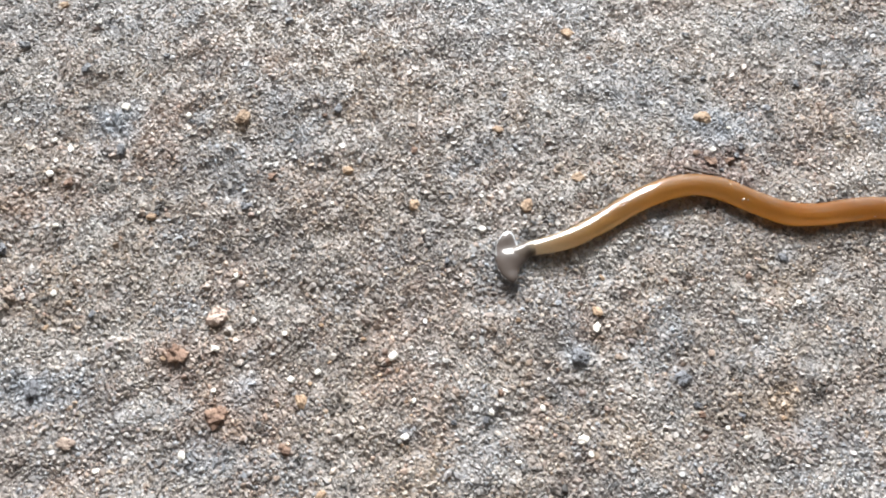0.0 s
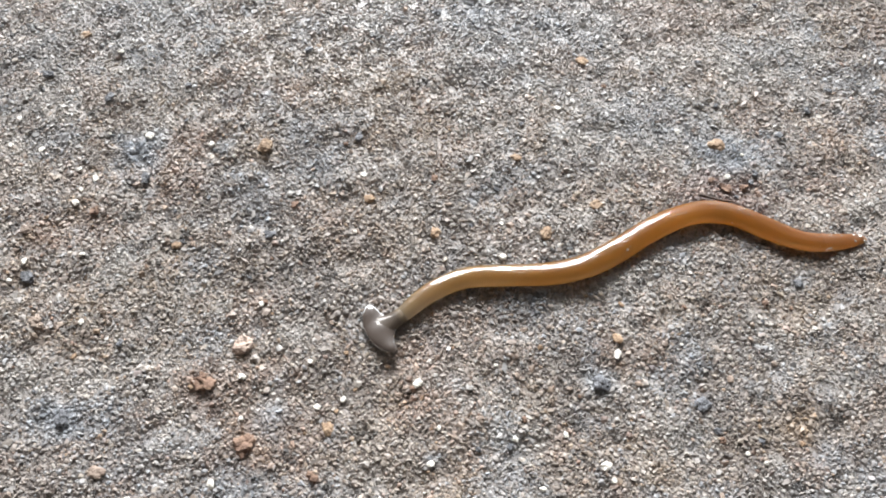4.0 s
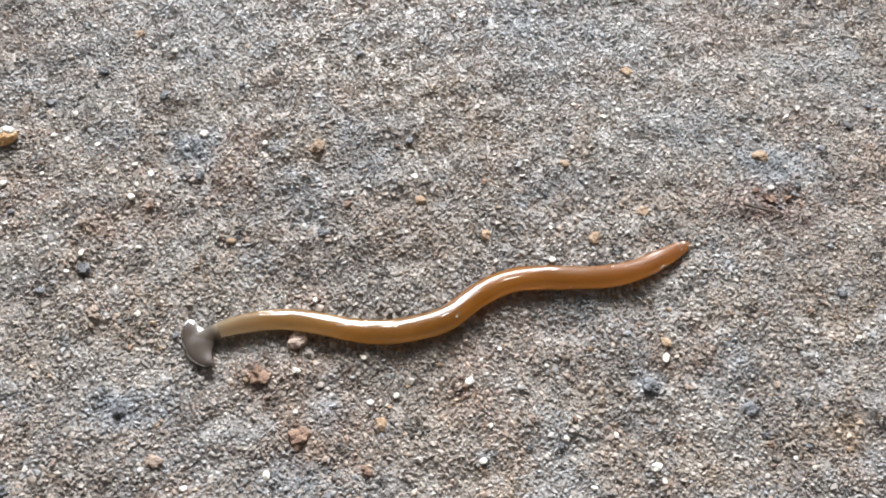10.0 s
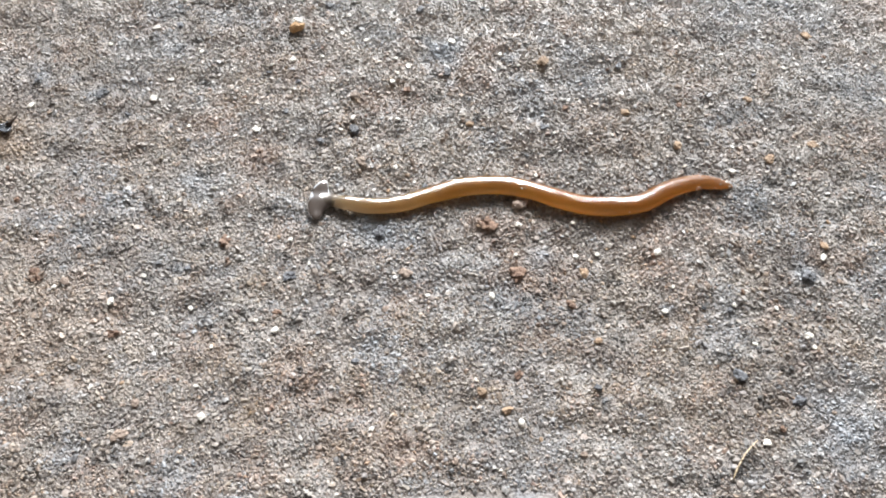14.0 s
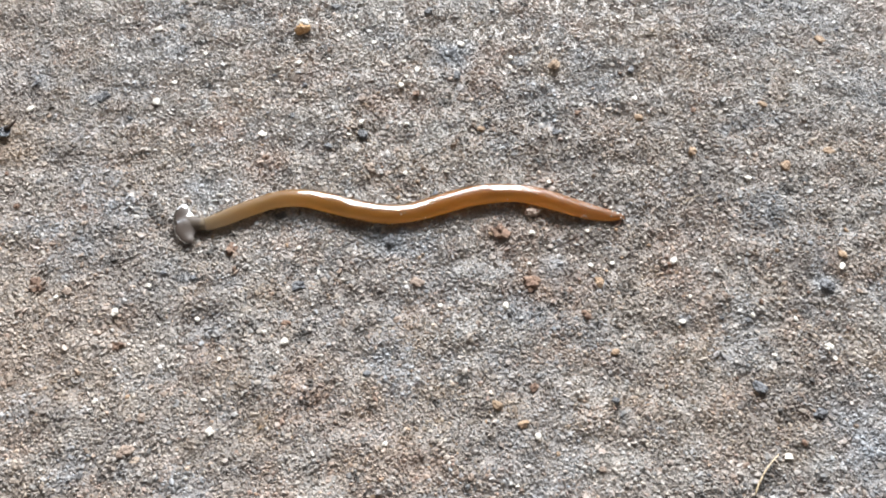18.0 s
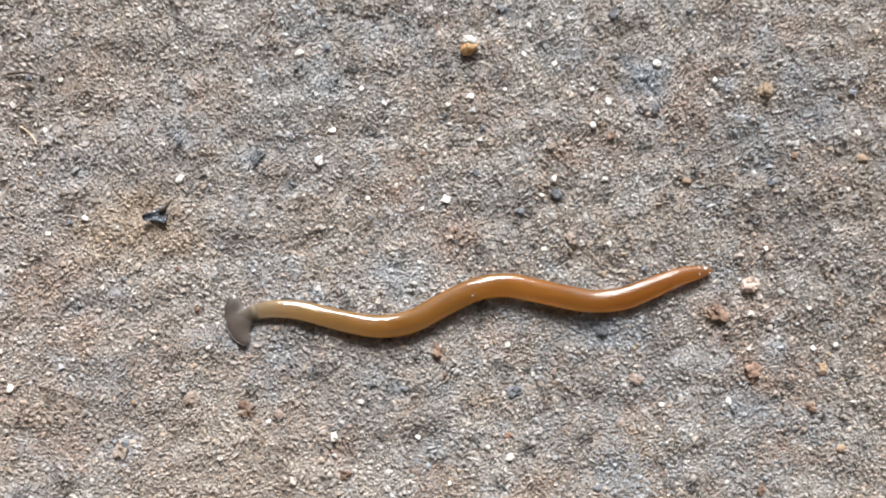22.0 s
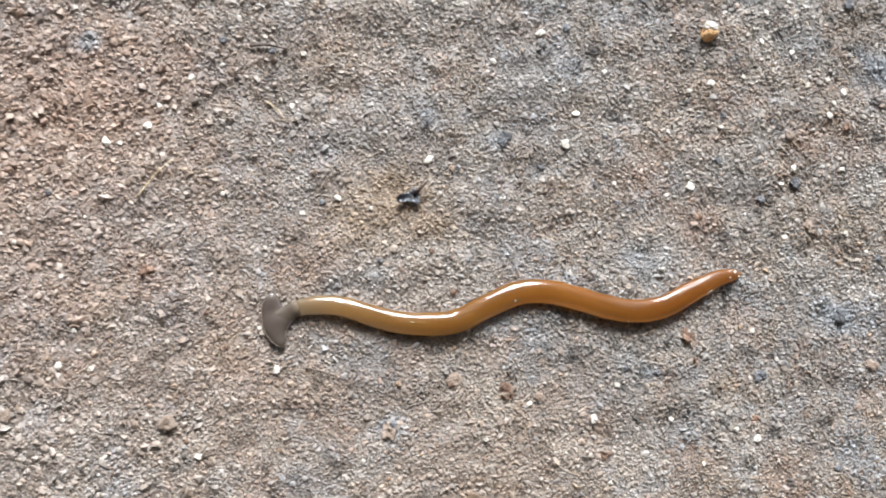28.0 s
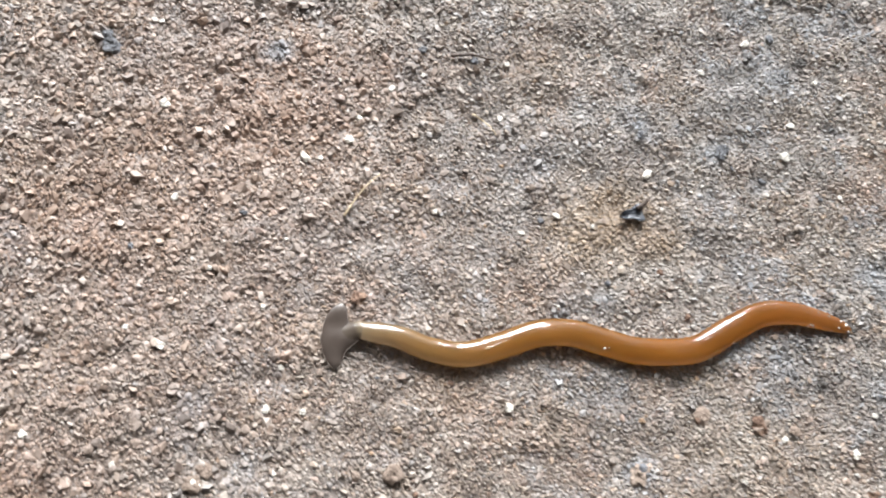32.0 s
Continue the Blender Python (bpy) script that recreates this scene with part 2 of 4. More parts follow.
RUSTY, OCHRY, BLUISH, PALE, DUSKY = (0.435, 0.28, 0.2), (0.41, 0.29, 0.18), (0.36, 0.405, 0.46), (0.6, 0.58, 0.55), (0.2, 0.18, 0.17)
patch(-125, -45, 55, (0.45, 0.345, 0.265), 0.25)
patch(-160, -28, 22, RUSTY, 0.4, 1.3)
patch(-150, -50, 42, RUSTY, 0.3)
patch(-158, -52, 17, RUSTY, 0.4)
patch(-145, -30, 13, RUSTY, 0.5)
patch(-165, -76, 12, RUSTY, 0.4)
patch(-104, -36, 8, OCHRY, 0.6)
patch(-100, -27, 5, DUSKY, 0.5)
patch(-88, -66, 12, OCHRY, 0.22)
patch(-60, -31, 4, RUSTY, 0.55)
patch(-75, -69, 11, OCHRY, 0.22)
patch(-12, -62, 9, OCHRY, 0.28)
patch(-36, -3, 4, BLUISH, 0.7)
patch(30, -57, 7, BLUISH, 0.6)
patch(17, 23, 14, BLUISH, 0.35, 2.0)
patch(44, 20, 12, PALE, 0.4, 1.6)
patch(-44, 22, 12, BLUISH, 0.35, 1.5)
patch(33, 5, 6, BLUISH, 0.45, 1.5)
patch(45, -1, 5, BLUISH, 0.6)
patch(44, -7, 4, (0.2, 0.1, 0.075), 0.9, 1.7)
patch(-106, -45, 5, BLUISH, 0.4)
patch(-67, -36, 6, PALE, 0.35)
patch(-5, -12, 18, DUSKY, 0.18, 1.5)
patch(-84, -24, 9, DUSKY, 0.25, 1.5)
patch(-118, -20, 10, DUSKY, 0.2, 1.5)
patch(-22, -36, 4, RUSTY, 0.5)
patch(-16, -42, 4, RUSTY, 0.45)
patch(40, 27, 9, RUSTY, 0.3)
patch(-148.1, -22.6, 1.7, BLUISH, 0.55, 1.3)
patch(-100.9, -22.6, 2.2, BLUISH, 0.55, 1.3)
patch(-64.0, -52.6, 1.4, BLUISH, 0.55, 1.3)
patch(-39.3, -40.0, 2.2, BLUISH, 0.55, 1.3)
patch(-36.3, -2.8, 3.2, BLUISH, 0.55, 1.3)
patch(-13.6, -38.6, 1.5, BLUISH, 0.55, 1.3)
patch(-0.4, -10.2, 1.6, BLUISH, 0.55, 1.3)
patch(5.3, -43.9, 1.0, BLUISH, 0.55, 1.3)
patch(45.6, -1.3, 2.8, BLUISH, 0.55, 1.3)
patch(-19, -2, 4, OCHRY, 0.4)
patch(0, -12, 8, OCHRY, 0.25)
patch(-36.0, -3.1, 2.1, BLUISH, 0.5)
patch(-33.4, -9.8, 1.2, BLUISH, 0.5)
patch(-19.9, 7.1, 2.3, BLUISH, 0.5)
patch(-15.4, 0.9, 3.1, BLUISH, 0.5)
patch(-24.4, -2.2, 1.6, BLUISH, 0.5)
patch(-19.2, -2.2, 1.6, OCHRY, 0.55)
patch(-5.4, 7.1, 1.4, OCHRY, 0.55)
patch(-48.6, 18.3, 1.2, OCHRY, 0.55)
patch(-48.0, -16.3, 1.0, OCHRY, 0.55)
patch(2.4, 0.8, 1.2, OCHRY, 0.55)
patch(36.5, -36.8, 1.3, BLUISH, 0.5)
patch(24.4, -33.7, 1.9, BLUISH, 0.5)
patch(47.9, -39.4, 2.4, OCHRY, 0.55)
patch(5.0, -44.3, 0.8, BLUISH, 0.5)
patch(49.5, -42.6, 1.7, BLUISH, 0.5)
patch(51.1, -20.6, 1.6, BLUISH, 0.5)
patch(47.8, -39.1, 2.3, OCHRY, 0.55)
patch(-68.3, -37.5, 2.7, BLUISH, 0.5)
patch(-84.0, -27.7, 1.5, BLUISH, 0.5)
patch(-1.7, -59.6, 1.1, BLUISH, 0.5)
patch(29.2, -56.9, 3.8, BLUISH, 0.5)
patch(24.4, -34.9, 2.3, BLUISH, 0.5)
patch(-14.1, -40.3, 2.1, BLUISH, 0.5)
patch(-37.9, -40.1, 2.5, BLUISH, 0.5)
patch(-67.5, -51.9, 1.7, BLUISH, 0.5)
patch(-98.2, -65.8, 1.7, BLUISH, 0.5)
patch(-90.6, -24.8, 1.7, BLUISH, 0.5)
patch(-135.1, -23.5, 3.2, RUSTY, 0.35)
patch(-133.0, -51.4, 3.0, RUSTY, 0.35)
patch(-60.1, -30.0, 1.2, RUSTY, 0.35)
patch(-147.7, -22.9, 1.7, BLUISH, 0.5)
patch(-38.3, -40.6, 2.8, BLUISH, 0.5)
patch(-109.2, -49.4, 1.4, BLUISH, 0.5)
patch(-97.9, -66.0, 2.0, BLUISH, 0.5)
patch(-90.5, -24.1, 1.9, BLUISH, 0.5)
patch(-138.7, -68.8, 2.1, DUSKY, 0.4)
patch(-84.1, -27.2, 1.5, DUSKY, 0.4)
patch(-97.6, -37.4, 3.7, OCHRY, 0.55)
patch(-147.6, -22.3, 1.4, BLUISH, 0.5)
patch(-167.6, -24.4, 1.5, BLUISH, 0.5)
patch(-95.7, -22.0, 1.4, BLUISH, 0.5)
patch(-107.2, -40.5, 5.8, OCHRY, 0.55)
patch(-104.1, -33.9, 3.3, OCHRY, 0.55)
patch(-151.9, -26.3, 6.0, DUSKY, 0.4)
patch(-106.0, -28.9, 2.8, DUSKY, 0.4)
patch(-151.6, -27.8, 6.6, RUSTY, 0.35)
patch(-164.0, -49.4, 3.2, RUSTY, 0.35)

CLUMPS = np.array([RUSTY, RUSTY, OCHRY, BLUISH, DUSKY, DUSKY, PALE, PALE, (0.4, 0.35, 0.3), (0.36, 0.31, 0.28), (0.43, 0.37, 0.32)])
CLUMP_SHARE = np.array([0.6, 0.1, 0.5, 0.8, 0.8, 0.6, 0.7, 0.5, 0.3, 0.3, 0.3])
PALETTE = np.array([(0.445, 0.38, 0.33), (0.4, 0.33, 0.285), (0.48, 0.42, 0.345), (0.36, 0.345, 0.33), (0.52, 0.48, 0.43),
                    (0.22, 0.185, 0.165), (0.075, 0.072, 0.072), (0.47, 0.31, 0.18), (0.37, 0.4, 0.43), (0.7, 0.68, 0.64), (0.43, 0.28, 0.22)])
SHARES = np.array([0.26, 0.21, 0.17, 0.13, 0.05, 0.09, 0.06, 0.03, 0.06, 0.016, 0.04])


def lean(x, y, c, wild):
    """Colours c leaned towards the clumps and patches they lie in; wild: how much single grains differ."""
    k = len(x)

    def vary(low, high):
        return (low + high) / 2 + wild * (rng.random((k, 1)) - 0.5) * (high - low)

    # irregular clumps, 1 to 5 mm across, that lean to one mineral, with ragged borders
    for cell, much, ragged in ((2.1, 0.6, 0.16), (4.6, 0.65, 0.2), (10.5, 0.42, 0.26)):
        u, v = (x + rng.normal(0, ragged * cell, k)) / cell, (y + rng.normal(0, ragged * cell, k)) / cell
        iu, iv = np.floor(u), np.floor(v)
        near, pick = np.full(k, 9.0), np.zeros(k)
        for du in (-1, 0, 1):
            for dv in (-1, 0, 1):
                a, b = iu + du, iv + dv
                h = np.abs(np.sin(a * 12.9898 + b * 78.233 + cell) * 43758.5453) % 1.0
                g = np.abs(np.sin(a * 39.346 + b * 11.135 + cell) * 24634.6345) % 1.0
                far = np.hypot(a + h - u, b + g - v)
                pick = np.where(far < near, (h * 7.31 + g * 3.77) % 1.0, pick)
                near = np.minimum(near, far)
        kind = np.minimum((pick * len(CLUMPS)).astype(int), len(CLUMPS) - 1)
        w = np.clip(much * CLUMP_SHARE[kind][:, None] * vary(0.3, 1.3), 0, 1)
        c = c * (1 - w) + 0.66 * CLUMPS[kind] * vary(0.65, 1.3) * w
    # a few small spots of much darker colour
    pick = np.abs(np.sin(np.floor((x + 0.3 * np.sin(4 * y)) / 1.5) * 39.346 + np.floor((y + 0.3 * np.sin(5 * x)) / 1.3) * 11.135) * 24634.6345) % 1.0
    c = np.where((pick < 0.03)[:, None], c * 0.28, c)
    for px, py, reach, colour, strength, stretch in PATCHES:
        d = np.sqrt(((x - px) / stretch) ** 2 + (y - py) ** 2) / reach
        d = d + 0.25 * np.sin(x * 0.9 + py) * np.sin(y * 1.1 + px)
        w = np.clip(strength * np.clip(1.25 - d, 0, 1)[:, None] * vary(0.4, 1.2), 0, 0.9)
        c = c * (1 - w) + 0.74 * np.array(colour) * vary(0.6, 1.3) * w
    return c


def tints(x, y):
    """A colour for each grain: its mineral, leaned towards the ground it lies in."""
    k = len(x)
    c = PALETTE[rng.choice(len(PALETTE), k, p=SHARES / SHARES.sum())] * 0.6 * rng.uniform(0.84, 1.14, (k, 1))
    # one grain in twenty is a dark mineral
    c = c * np.where(rng.uniform(size=(k, 1)) < 0.05, 0.42, 1.02)
    return lean(x, y, c, 1.0)


def tint_ground():
    me = GROUND.data
    co = np.empty(len(me.vertices) * 3, np.float32)
    me.vertices.foreach_get("co", co)
    x, y = co.reshape(-1, 3)[:, 0] / MM, co.reshape(-1, 3)[:, 1] / MM
    # the soil is darkened so gaps between grains look shaded
    c = lean(x, y, np.tile(np.array([(0.235, 0.192, 0.163)]), (len(x), 1)), 0.3) * 0.72
    # away from the worm's way the soil evens out
    away = np.clip((np.maximum(np.abs(x + 52) - 150, np.abs(y + 22) - 85)) / 60, 0, 1)[:, None]
    c = c * (1 - away) + c.mean(0) * away
    layer = me.attributes.new("tint", "FLOAT_COLOR", "POINT")
    layer.data.foreach_set("color", np.concatenate([c, np.ones((len(x), 1))], 1).astype(np.float32).ravel())


tint_ground()


def upper_edge(x):
    return np.where(x > -70, 46.0, 46.0 + (x + 70) * 0.5)


def lower_edge(x):
    return np.where(x > -10, -73.0, np.where(x < -80, -93.0, -73.0 + (x + 10) * 0.286))


def scatter(spacing, end=84, spread=5):
    """Jittered places over the stretch of ground along the worm's way."""
    gx, gy = np.meshgrid(np.arange(-188, 84, spacing), np.arange(-93, 46, spacing * 0.9))
    gx = gx + (np.arange(len(gx)) % 2)[:, None] * spacing / 2
    x = (gx + rng.uniform(-0.42, 0.42, gx.shape) * spacing).ravel()
    y = (gy + rng.uniform(-0.42, 0.42, gy.shape) * spacing).ravel()
    keep = (y < upper_edge(x)) & (y > lower_edge(x)) & (x < end + 5 * np.sin(y * 0.23) + rng.normal(0, spread, len(x)) + (y > -40) * spread * 0.6)
    return x[keep], y[keep]


def turns(k, tilt):
    """k turns: any heading, leaning by about tilt radians."""
    a, b, c = rng.uniform(0, math.tau, k), rng.normal(0, tilt, k), rng.normal(0, tilt, k)
    ca, sa, cb, sb, cc, sc = np.cos(a), np.sin(a), np.cos(b), np.sin(b), np.cos(c), np.sin(c)
    one, nil = np.ones(k), np.zeros(k)
    rz = np.stack([ca, -sa, nil, sa, ca, nil, nil, nil, one], -1).reshape(k, 3, 3)
    ry = np.stack([cb, nil, sb, nil, one, nil, -sb, nil, cb], -1).reshape(k, 3, 3)
    rx = np.stack([one, nil, nil, nil, cc, -sc, nil, sc, cc], -1).reshape(k, 3, 3)
    return rz @ ry @ rx


def base_shape(kind):
    bm = bmesh.new()
    if kind == "clod":
        bmesh.ops.create_icosphere(bm, subdivisions=1, radius=1.0)
    else:
        k = 4 if kind == "chip" else 3
        rim = [bm.verts.new((math.cos(math.tau * i / k), math.sin(math.tau * i / k), 0)) for i in range(k)]
        top = bm.verts.new((0.1, 0, 0.95))
        foot = bm.verts.new((0, 0, -0.95)) if kind == "chip" else None
        for i in range(k):
            bm.faces.new((rim[i], rim[(i + 1) % k], top))
            if foot:
                bm.faces.new((rim[(i + 1) % k], rim[i], foot))
    bm.verts.index_update()
    bm.verts.ensure_lookup_table()
    v = np.array([tuple(p.co) for p in bm.verts])
    f = np.array([[p.index for p in q.verts] for q in bm.faces])
    bm.free()
    return v, f


def grains(name, label, kind, spacing, small, large, lift, tilt, end=84):
    """Countless grains in one mesh."""
    x, y = scatter(spacing, end, 5 if end > 0 else 13)
    k = len(x)
    v, f = base_shape(kind)
    r = small + (large - small) * rng.beta(1.6, 3.2, k)
    size = r[:, None] * np.stack([rng.uniform(0.85, 1.45, k), rng.uniform(0.75, 1.1, k), rng.uniform(0.5, 0.78, k)], -1)
    pts = v[None] * size[:, None] * rng.uniform(*((0.36, 1.38) if kind == "clod" else (0.45, 1.3)), (k, len(v), 1))
    pts = np.einsum("kij,kvj->kvi", turns(k, tilt), pts)
    z = relief(x, y) + lift * rng.uniform(-0.5, 1.2, k) + r * 0.06
    pts += np.stack([x, y, z], -1)[:, None]
    me = bpy.data.meshes.new(name)
    nv, nf = len(v), len(f)
    me.vertices.add(k * nv)
    me.vertices.foreach_set("co", (pts * MM).astype(np.float32).ravel())
    idx = (f[None] + (np.arange(k) * nv)[:, None, None]).astype(np.int32)
    me.loops.add(k * nf * 3)
    me.loops.foreach_set("vertex_index", idx.ravel())
    me.polygons.add(k * nf)
    me.polygons.foreach_set("loop_start", np.arange(0, k * nf * 3, 3, dtype=np.int32))
    me.update(calc_edges=True)
    layer = me.attributes.new("tint", "FLOAT_COLOR", "POINT")
    c = np.concatenate([tints(x, y), np.ones((k, 1))], 1)
    layer.data.foreach_set("color", np.repeat(c, nv, 0).astype(np.float32).ravel())
    me.polygons.foreach_set("use_smooth", np.zeros(k * nf, bool))
    me.materials.append(SAND)
    return tagged(new(name, me), label, "sand", kind="stuff")


grains("coarse_sand", "coarse grey, brown and pale mineral sand grains on damp soil", "clod", 0.96, 0.22, 0.58, 0.04, 0.24)
grains("medium_sand", "brown and grey angular sand grains packed on damp soil", "chip", 0.45, 0.17, 0.4, 0.15, 0.28)
grains("fine_sand", "fine brown and grey sand filling between coarser grains", "shard", 0.36, 0.14, 0.28, 0.08, 0.32)

grains("soil_crumbs", "loose crumbly reddish-brown soil crumbs over the sand", "clod", 1.35, 0.3, 0.8, 0.16, 0.4, -140)


# ---- stones, crumbs and litter ----
def lump(size, height, rough, seed, squareness=0.0, fine=3):
    """A worn stone: vertices in millimetres, its base at z = 0."""
    bm = bmesh.new()
    bmesh.ops.create_icosphere(bm, subdivisions=fine, radius=1)
    r = random.Random(seed)
    off = Vector((r.uniform(-50, 50), r.uniform(-50, 50), r.uniform(-50, 50)))
    sx, sy = size / 2 * r.uniform(0.95, 1.1), size / 2 * r.uniform(0.68, 0.95)
    for v in bm.verts:
        p = v.co.copy()
        k = 1 + rough * noise.noise(p * 1.3 + off) + rough * 0.5 * noise.noise(p * 3.1 + off) + rough * 0.25 * noise.noise(p * 7 + off)
        if squareness:
            k *= 1 / (1 - squareness + squareness * max(abs(p.x), abs(p.y), abs(p.z)) * 1.25)
        v.co = (p.x * k * sx, p.y * k * sy, p.z * k * height / 2)
    me = bpy.data.meshes.new("stone")
    bm.to_mesh(me)
    bm.free()
    return me


stone_count = 0


def stone(name, x, y, size, mat, label, category, flat=0.65, rough=0.35, square=0.0, sunk=0.3):
    global stone_count
    stone_count += 1
    height = size * flat
    me = lump(size, height, rough, stone_count, square, 3 if size > 1.6 else 2)
    me.materials.append(mat)
    me.polygons.foreach_set("use_smooth", [rough < 0.45] * len(me.polygons))
    ob = new(name, me)
    for v in me.vertices:
        v.co *= MM
    ob.matrix_basis = pose(x * MM, y * MM, (float(relief(x, y)) + 0.25 + height * (0.5 - sunk)) * MM, rz=stone_count * 77.0)
    return tagged(ob, label, category, group=name + "s on the ground")


def size_word(size):
    return "tiny" if size < 0.95 else "small" if size < 1.7 else "larger"


def quartz_stone(x, y, size):
    stone("quartz_grain", x, y, size * 0.88, QUARTZ, size_word(size) + " whitish quartz grain lying on gritty soil", "pebble", 0.42, 0.5, 0.5, 0.44)


def tan_stone(x, y, size):
    stone("pebble", x, y, size * 0.94, TAN, size_word(size) + " rounded tan pebble half sunk in sand", "pebble", 0.38, 0.5, 0.1, 0.52)


def ochre_stone(x, y, size):
    stone("ochre_grain", x, y, size, OCHRE, size_word(size) + " orange-brown ochre grain on the sand", "pebble", 0.45, 0.5, 0.2, 0.5)


def rust_stone(x, y, size):
    stone("clay_crumb", x, y, size * 0.92, RUST, "rough reddish-brown clay crumb on the sand", "soil crumb", 0.46, 0.9, 0.2, 0.54)


def crumb_stone(x, y, size):
    stone("soil_crumb", x, y, size * 0.92, CRUMB, "rough greyish-brown crumb of soil on the sand", "soil crumb", 0.44, 0.9, 0.2, 0.54)


def dark_chip_stone(x, y, size):
    # also stands in for dark soil gaps between grains
    stone("dark_stone_chip", x, y, size * 0.85, DARK, "dark blue-black angular stone chip in the sand", "stone chip", 0.5, 0.6, 0.4, 0.52)


crumb_stone(-98.1, -66.2, 2.59)
crumb_stone(-90.7, -58.5, 1.72)
crumb_stone(-83.4, -58.7, 2.03)
crumb_stone(-43.7, -28.4, 2.10)
stone("pinkish_pebble", -18.3, -30.7, 2.5, PINKISH, "angular pinkish-white pebble beside the worm's path", "pebble", 0.5, 0.55, 0.4, 0.35)
dark_chip_stone(-167.7, -24.4, 2.36)
dark_chip_stone(-167.2, -25.4, 2.60)
dark_chip_stone(-89.5, -24.0, 2.58)
dark_chip_stone(-83.7, -27.0, 1.2)
quartz_stone(-76.8, -11.4, 0.9)
quartz_stone(-54.2, 2.3, 0.95)
quartz_stone(-58.7, -16.2, 0.85)
quartz_stone(-155.3, -72.9, 0.95)
quartz_stone(-157.4, -58.6, 0.8)
quartz_stone(-150.0, -50.7, 0.75)
dark_chip_stone(-51.4, -25.6, 1.69)
dark_chip_stone(-48.7, -50.4, 2.04)
dark_chip_stone(-46.7, -22.2, 2.09)
dark_chip_stone(-36.0, -61.2, 1.35)
dark_chip_stone(-34.4, -7.5, 1.85)
dark_chip_stone(-16.7, -15.6, 1.62)
dark_chip_stone(-6.3, -0.1, 1.58)
dark_chip_stone(15.5, -52.0, 2.1)
dark_chip_stone(23.5, -53.9, 2.0)
dark_chip_stone(24.6, -34.6, 2.45)
dark_chip_stone(36.4, -36.8, 2.42)
dark_chip_stone(57.9, 8.1, 1.56)
ochre_stone(-28.5, -17.4, 1.35)
ochre_stone(-19.0, -2.2, 2.35)
ochre_stone(-18.3, -61.8, 1.50)
ochre_stone(-14.6, -63.5, 1.48)
ochre_stone(-7.1, -40.5, 1.59)
ochre_stone(-4.2, -10.0, 1.52)
ochre_stone(4.6, -14.9, 1.49)
ochre_stone(15.3, -3.0, 1.43)
ochre_stone(19.0, -14.7, 1.80)
ochre_stone(25.6, 15.9, 1.76)
ochre_stone(25.8, -10.1, 1.70)
ochre_stone(27.1, -28.9, 1.40)
ochre_stone(43.5, 0.7, 2.33)
tan_stone(-150.6, -48.4, 1.49)
tan_stone(-146.0, -72.1, 1.81)
tan_stone(-126.3, -69.9, 2.36)
tan_stone(-79.1, -58.6, 1.61)
tan_stone(-62.2, -78.0, 2.07)
tan_stone(-62.0, -73.5, 1.41)
tan_stone(-48.4, -15.6, 1.66)
tan_stone(-33.9, -52.5, 1.18)
tan_stone(-32.6, -46.2, 1.94)
rust_stone(-59.6, -47.0, 2.11)
rust_stone(-22.3, -35.3, 2.71)
rust_stone(-16.5, -42.5, 2.48)
quartz_stone(-164.9, -71.1, 1.12)
quartz_stone(-159.4, -31.8, 1.66)
quartz_stone(-155.6, -43.0, 1.05)
quartz_stone(-153.3, -60.0, 1.19)
quartz_stone(-146.8, -73.7, 1.60)
quartz_stone(-142.1, -35.4, 1.51)
quartz_stone(-137.3, -32.2, 1.37)
quartz_stone(-119.3, -25.4, 0.93)
quartz_stone(-115.0, -39.9, 0.99)
quartz_stone(-114.2, -60.9, 1.33)
quartz_stone(-110.8, -36.8, 1.15)
quartz_stone(-99.4, -29.0, 1.63)
quartz_stone(-92.9, -12.9, 1.15)
quartz_stone(-86.8, -7.3, 1.56)
quartz_stone(-80.8, -23.0, 1.69)
quartz_stone(-79.8, -18.1, 1.16)
quartz_stone(-71.4, -60.2, 1.52)
quartz_stone(-62.0, -25.6, 1.43)
quartz_stone(-61.0, -9.9, 1.26)
quartz_stone(-53.1, -73.4, 1.27)
quartz_stone(-47.9, -59.1, 1.29)
quartz_stone(-46.5, -47.8, 0.87)
quartz_stone(-28.6, -49.0, 0.88)
quartz_stone(-19.6, -47.1, 1.20)
quartz_stone(-17.8, -34.7, 1.09)
quartz_stone(-12.5, -64.7, 1.18)
quartz_stone(-8.6, -38.0, 0.94)
quartz_stone(3.1, -35.0, 1.48)
quartz_stone(13.3, -18.1, 1.25)
quartz_stone(19.1, -60.7, 1.16)
quartz_stone(20.3, -40.7, 0.99)
quartz_stone(25.4, -45.8, 0.83)
quartz_stone(26.9, -30.8, 1.39)
quartz_stone(-139.7, -24.7, 0.68)
quartz_stone(-129.7, -21.6, 0.76)
quartz_stone(-136.5, -29.1, 0.91)
quartz_stone(-140.3, -35.2, 0.76)
quartz_stone(-125.8, -39.3, 0.83)
quartz_stone(-119.3, -17.6, 0.91)
quartz_stone(-133.3, -24.3, 1.06)
quartz_stone(-152.1, -49.9, 0.68)
quartz_stone(-162.2, -20.9, 0.83)
quartz_stone(-140.2, -60.4, 0.76)
quartz_stone(-137.0, -64.8, 0.83)
quartz_stone(-140.9, -65.1, 0.99)
quartz_stone(-121.6, -73.3, 1.06)
quartz_stone(-132.9, -75.1, 0.68)
tan_stone(-130.2, -70.7, 1.16)
quartz_stone(-90.2, -51.5, 0.68)
quartz_stone(-55.4, -63.6, 0.76)
quartz_stone(-68.7, -55.2, 0.91)
quartz_stone(-50.4, -44.5, 1.06)
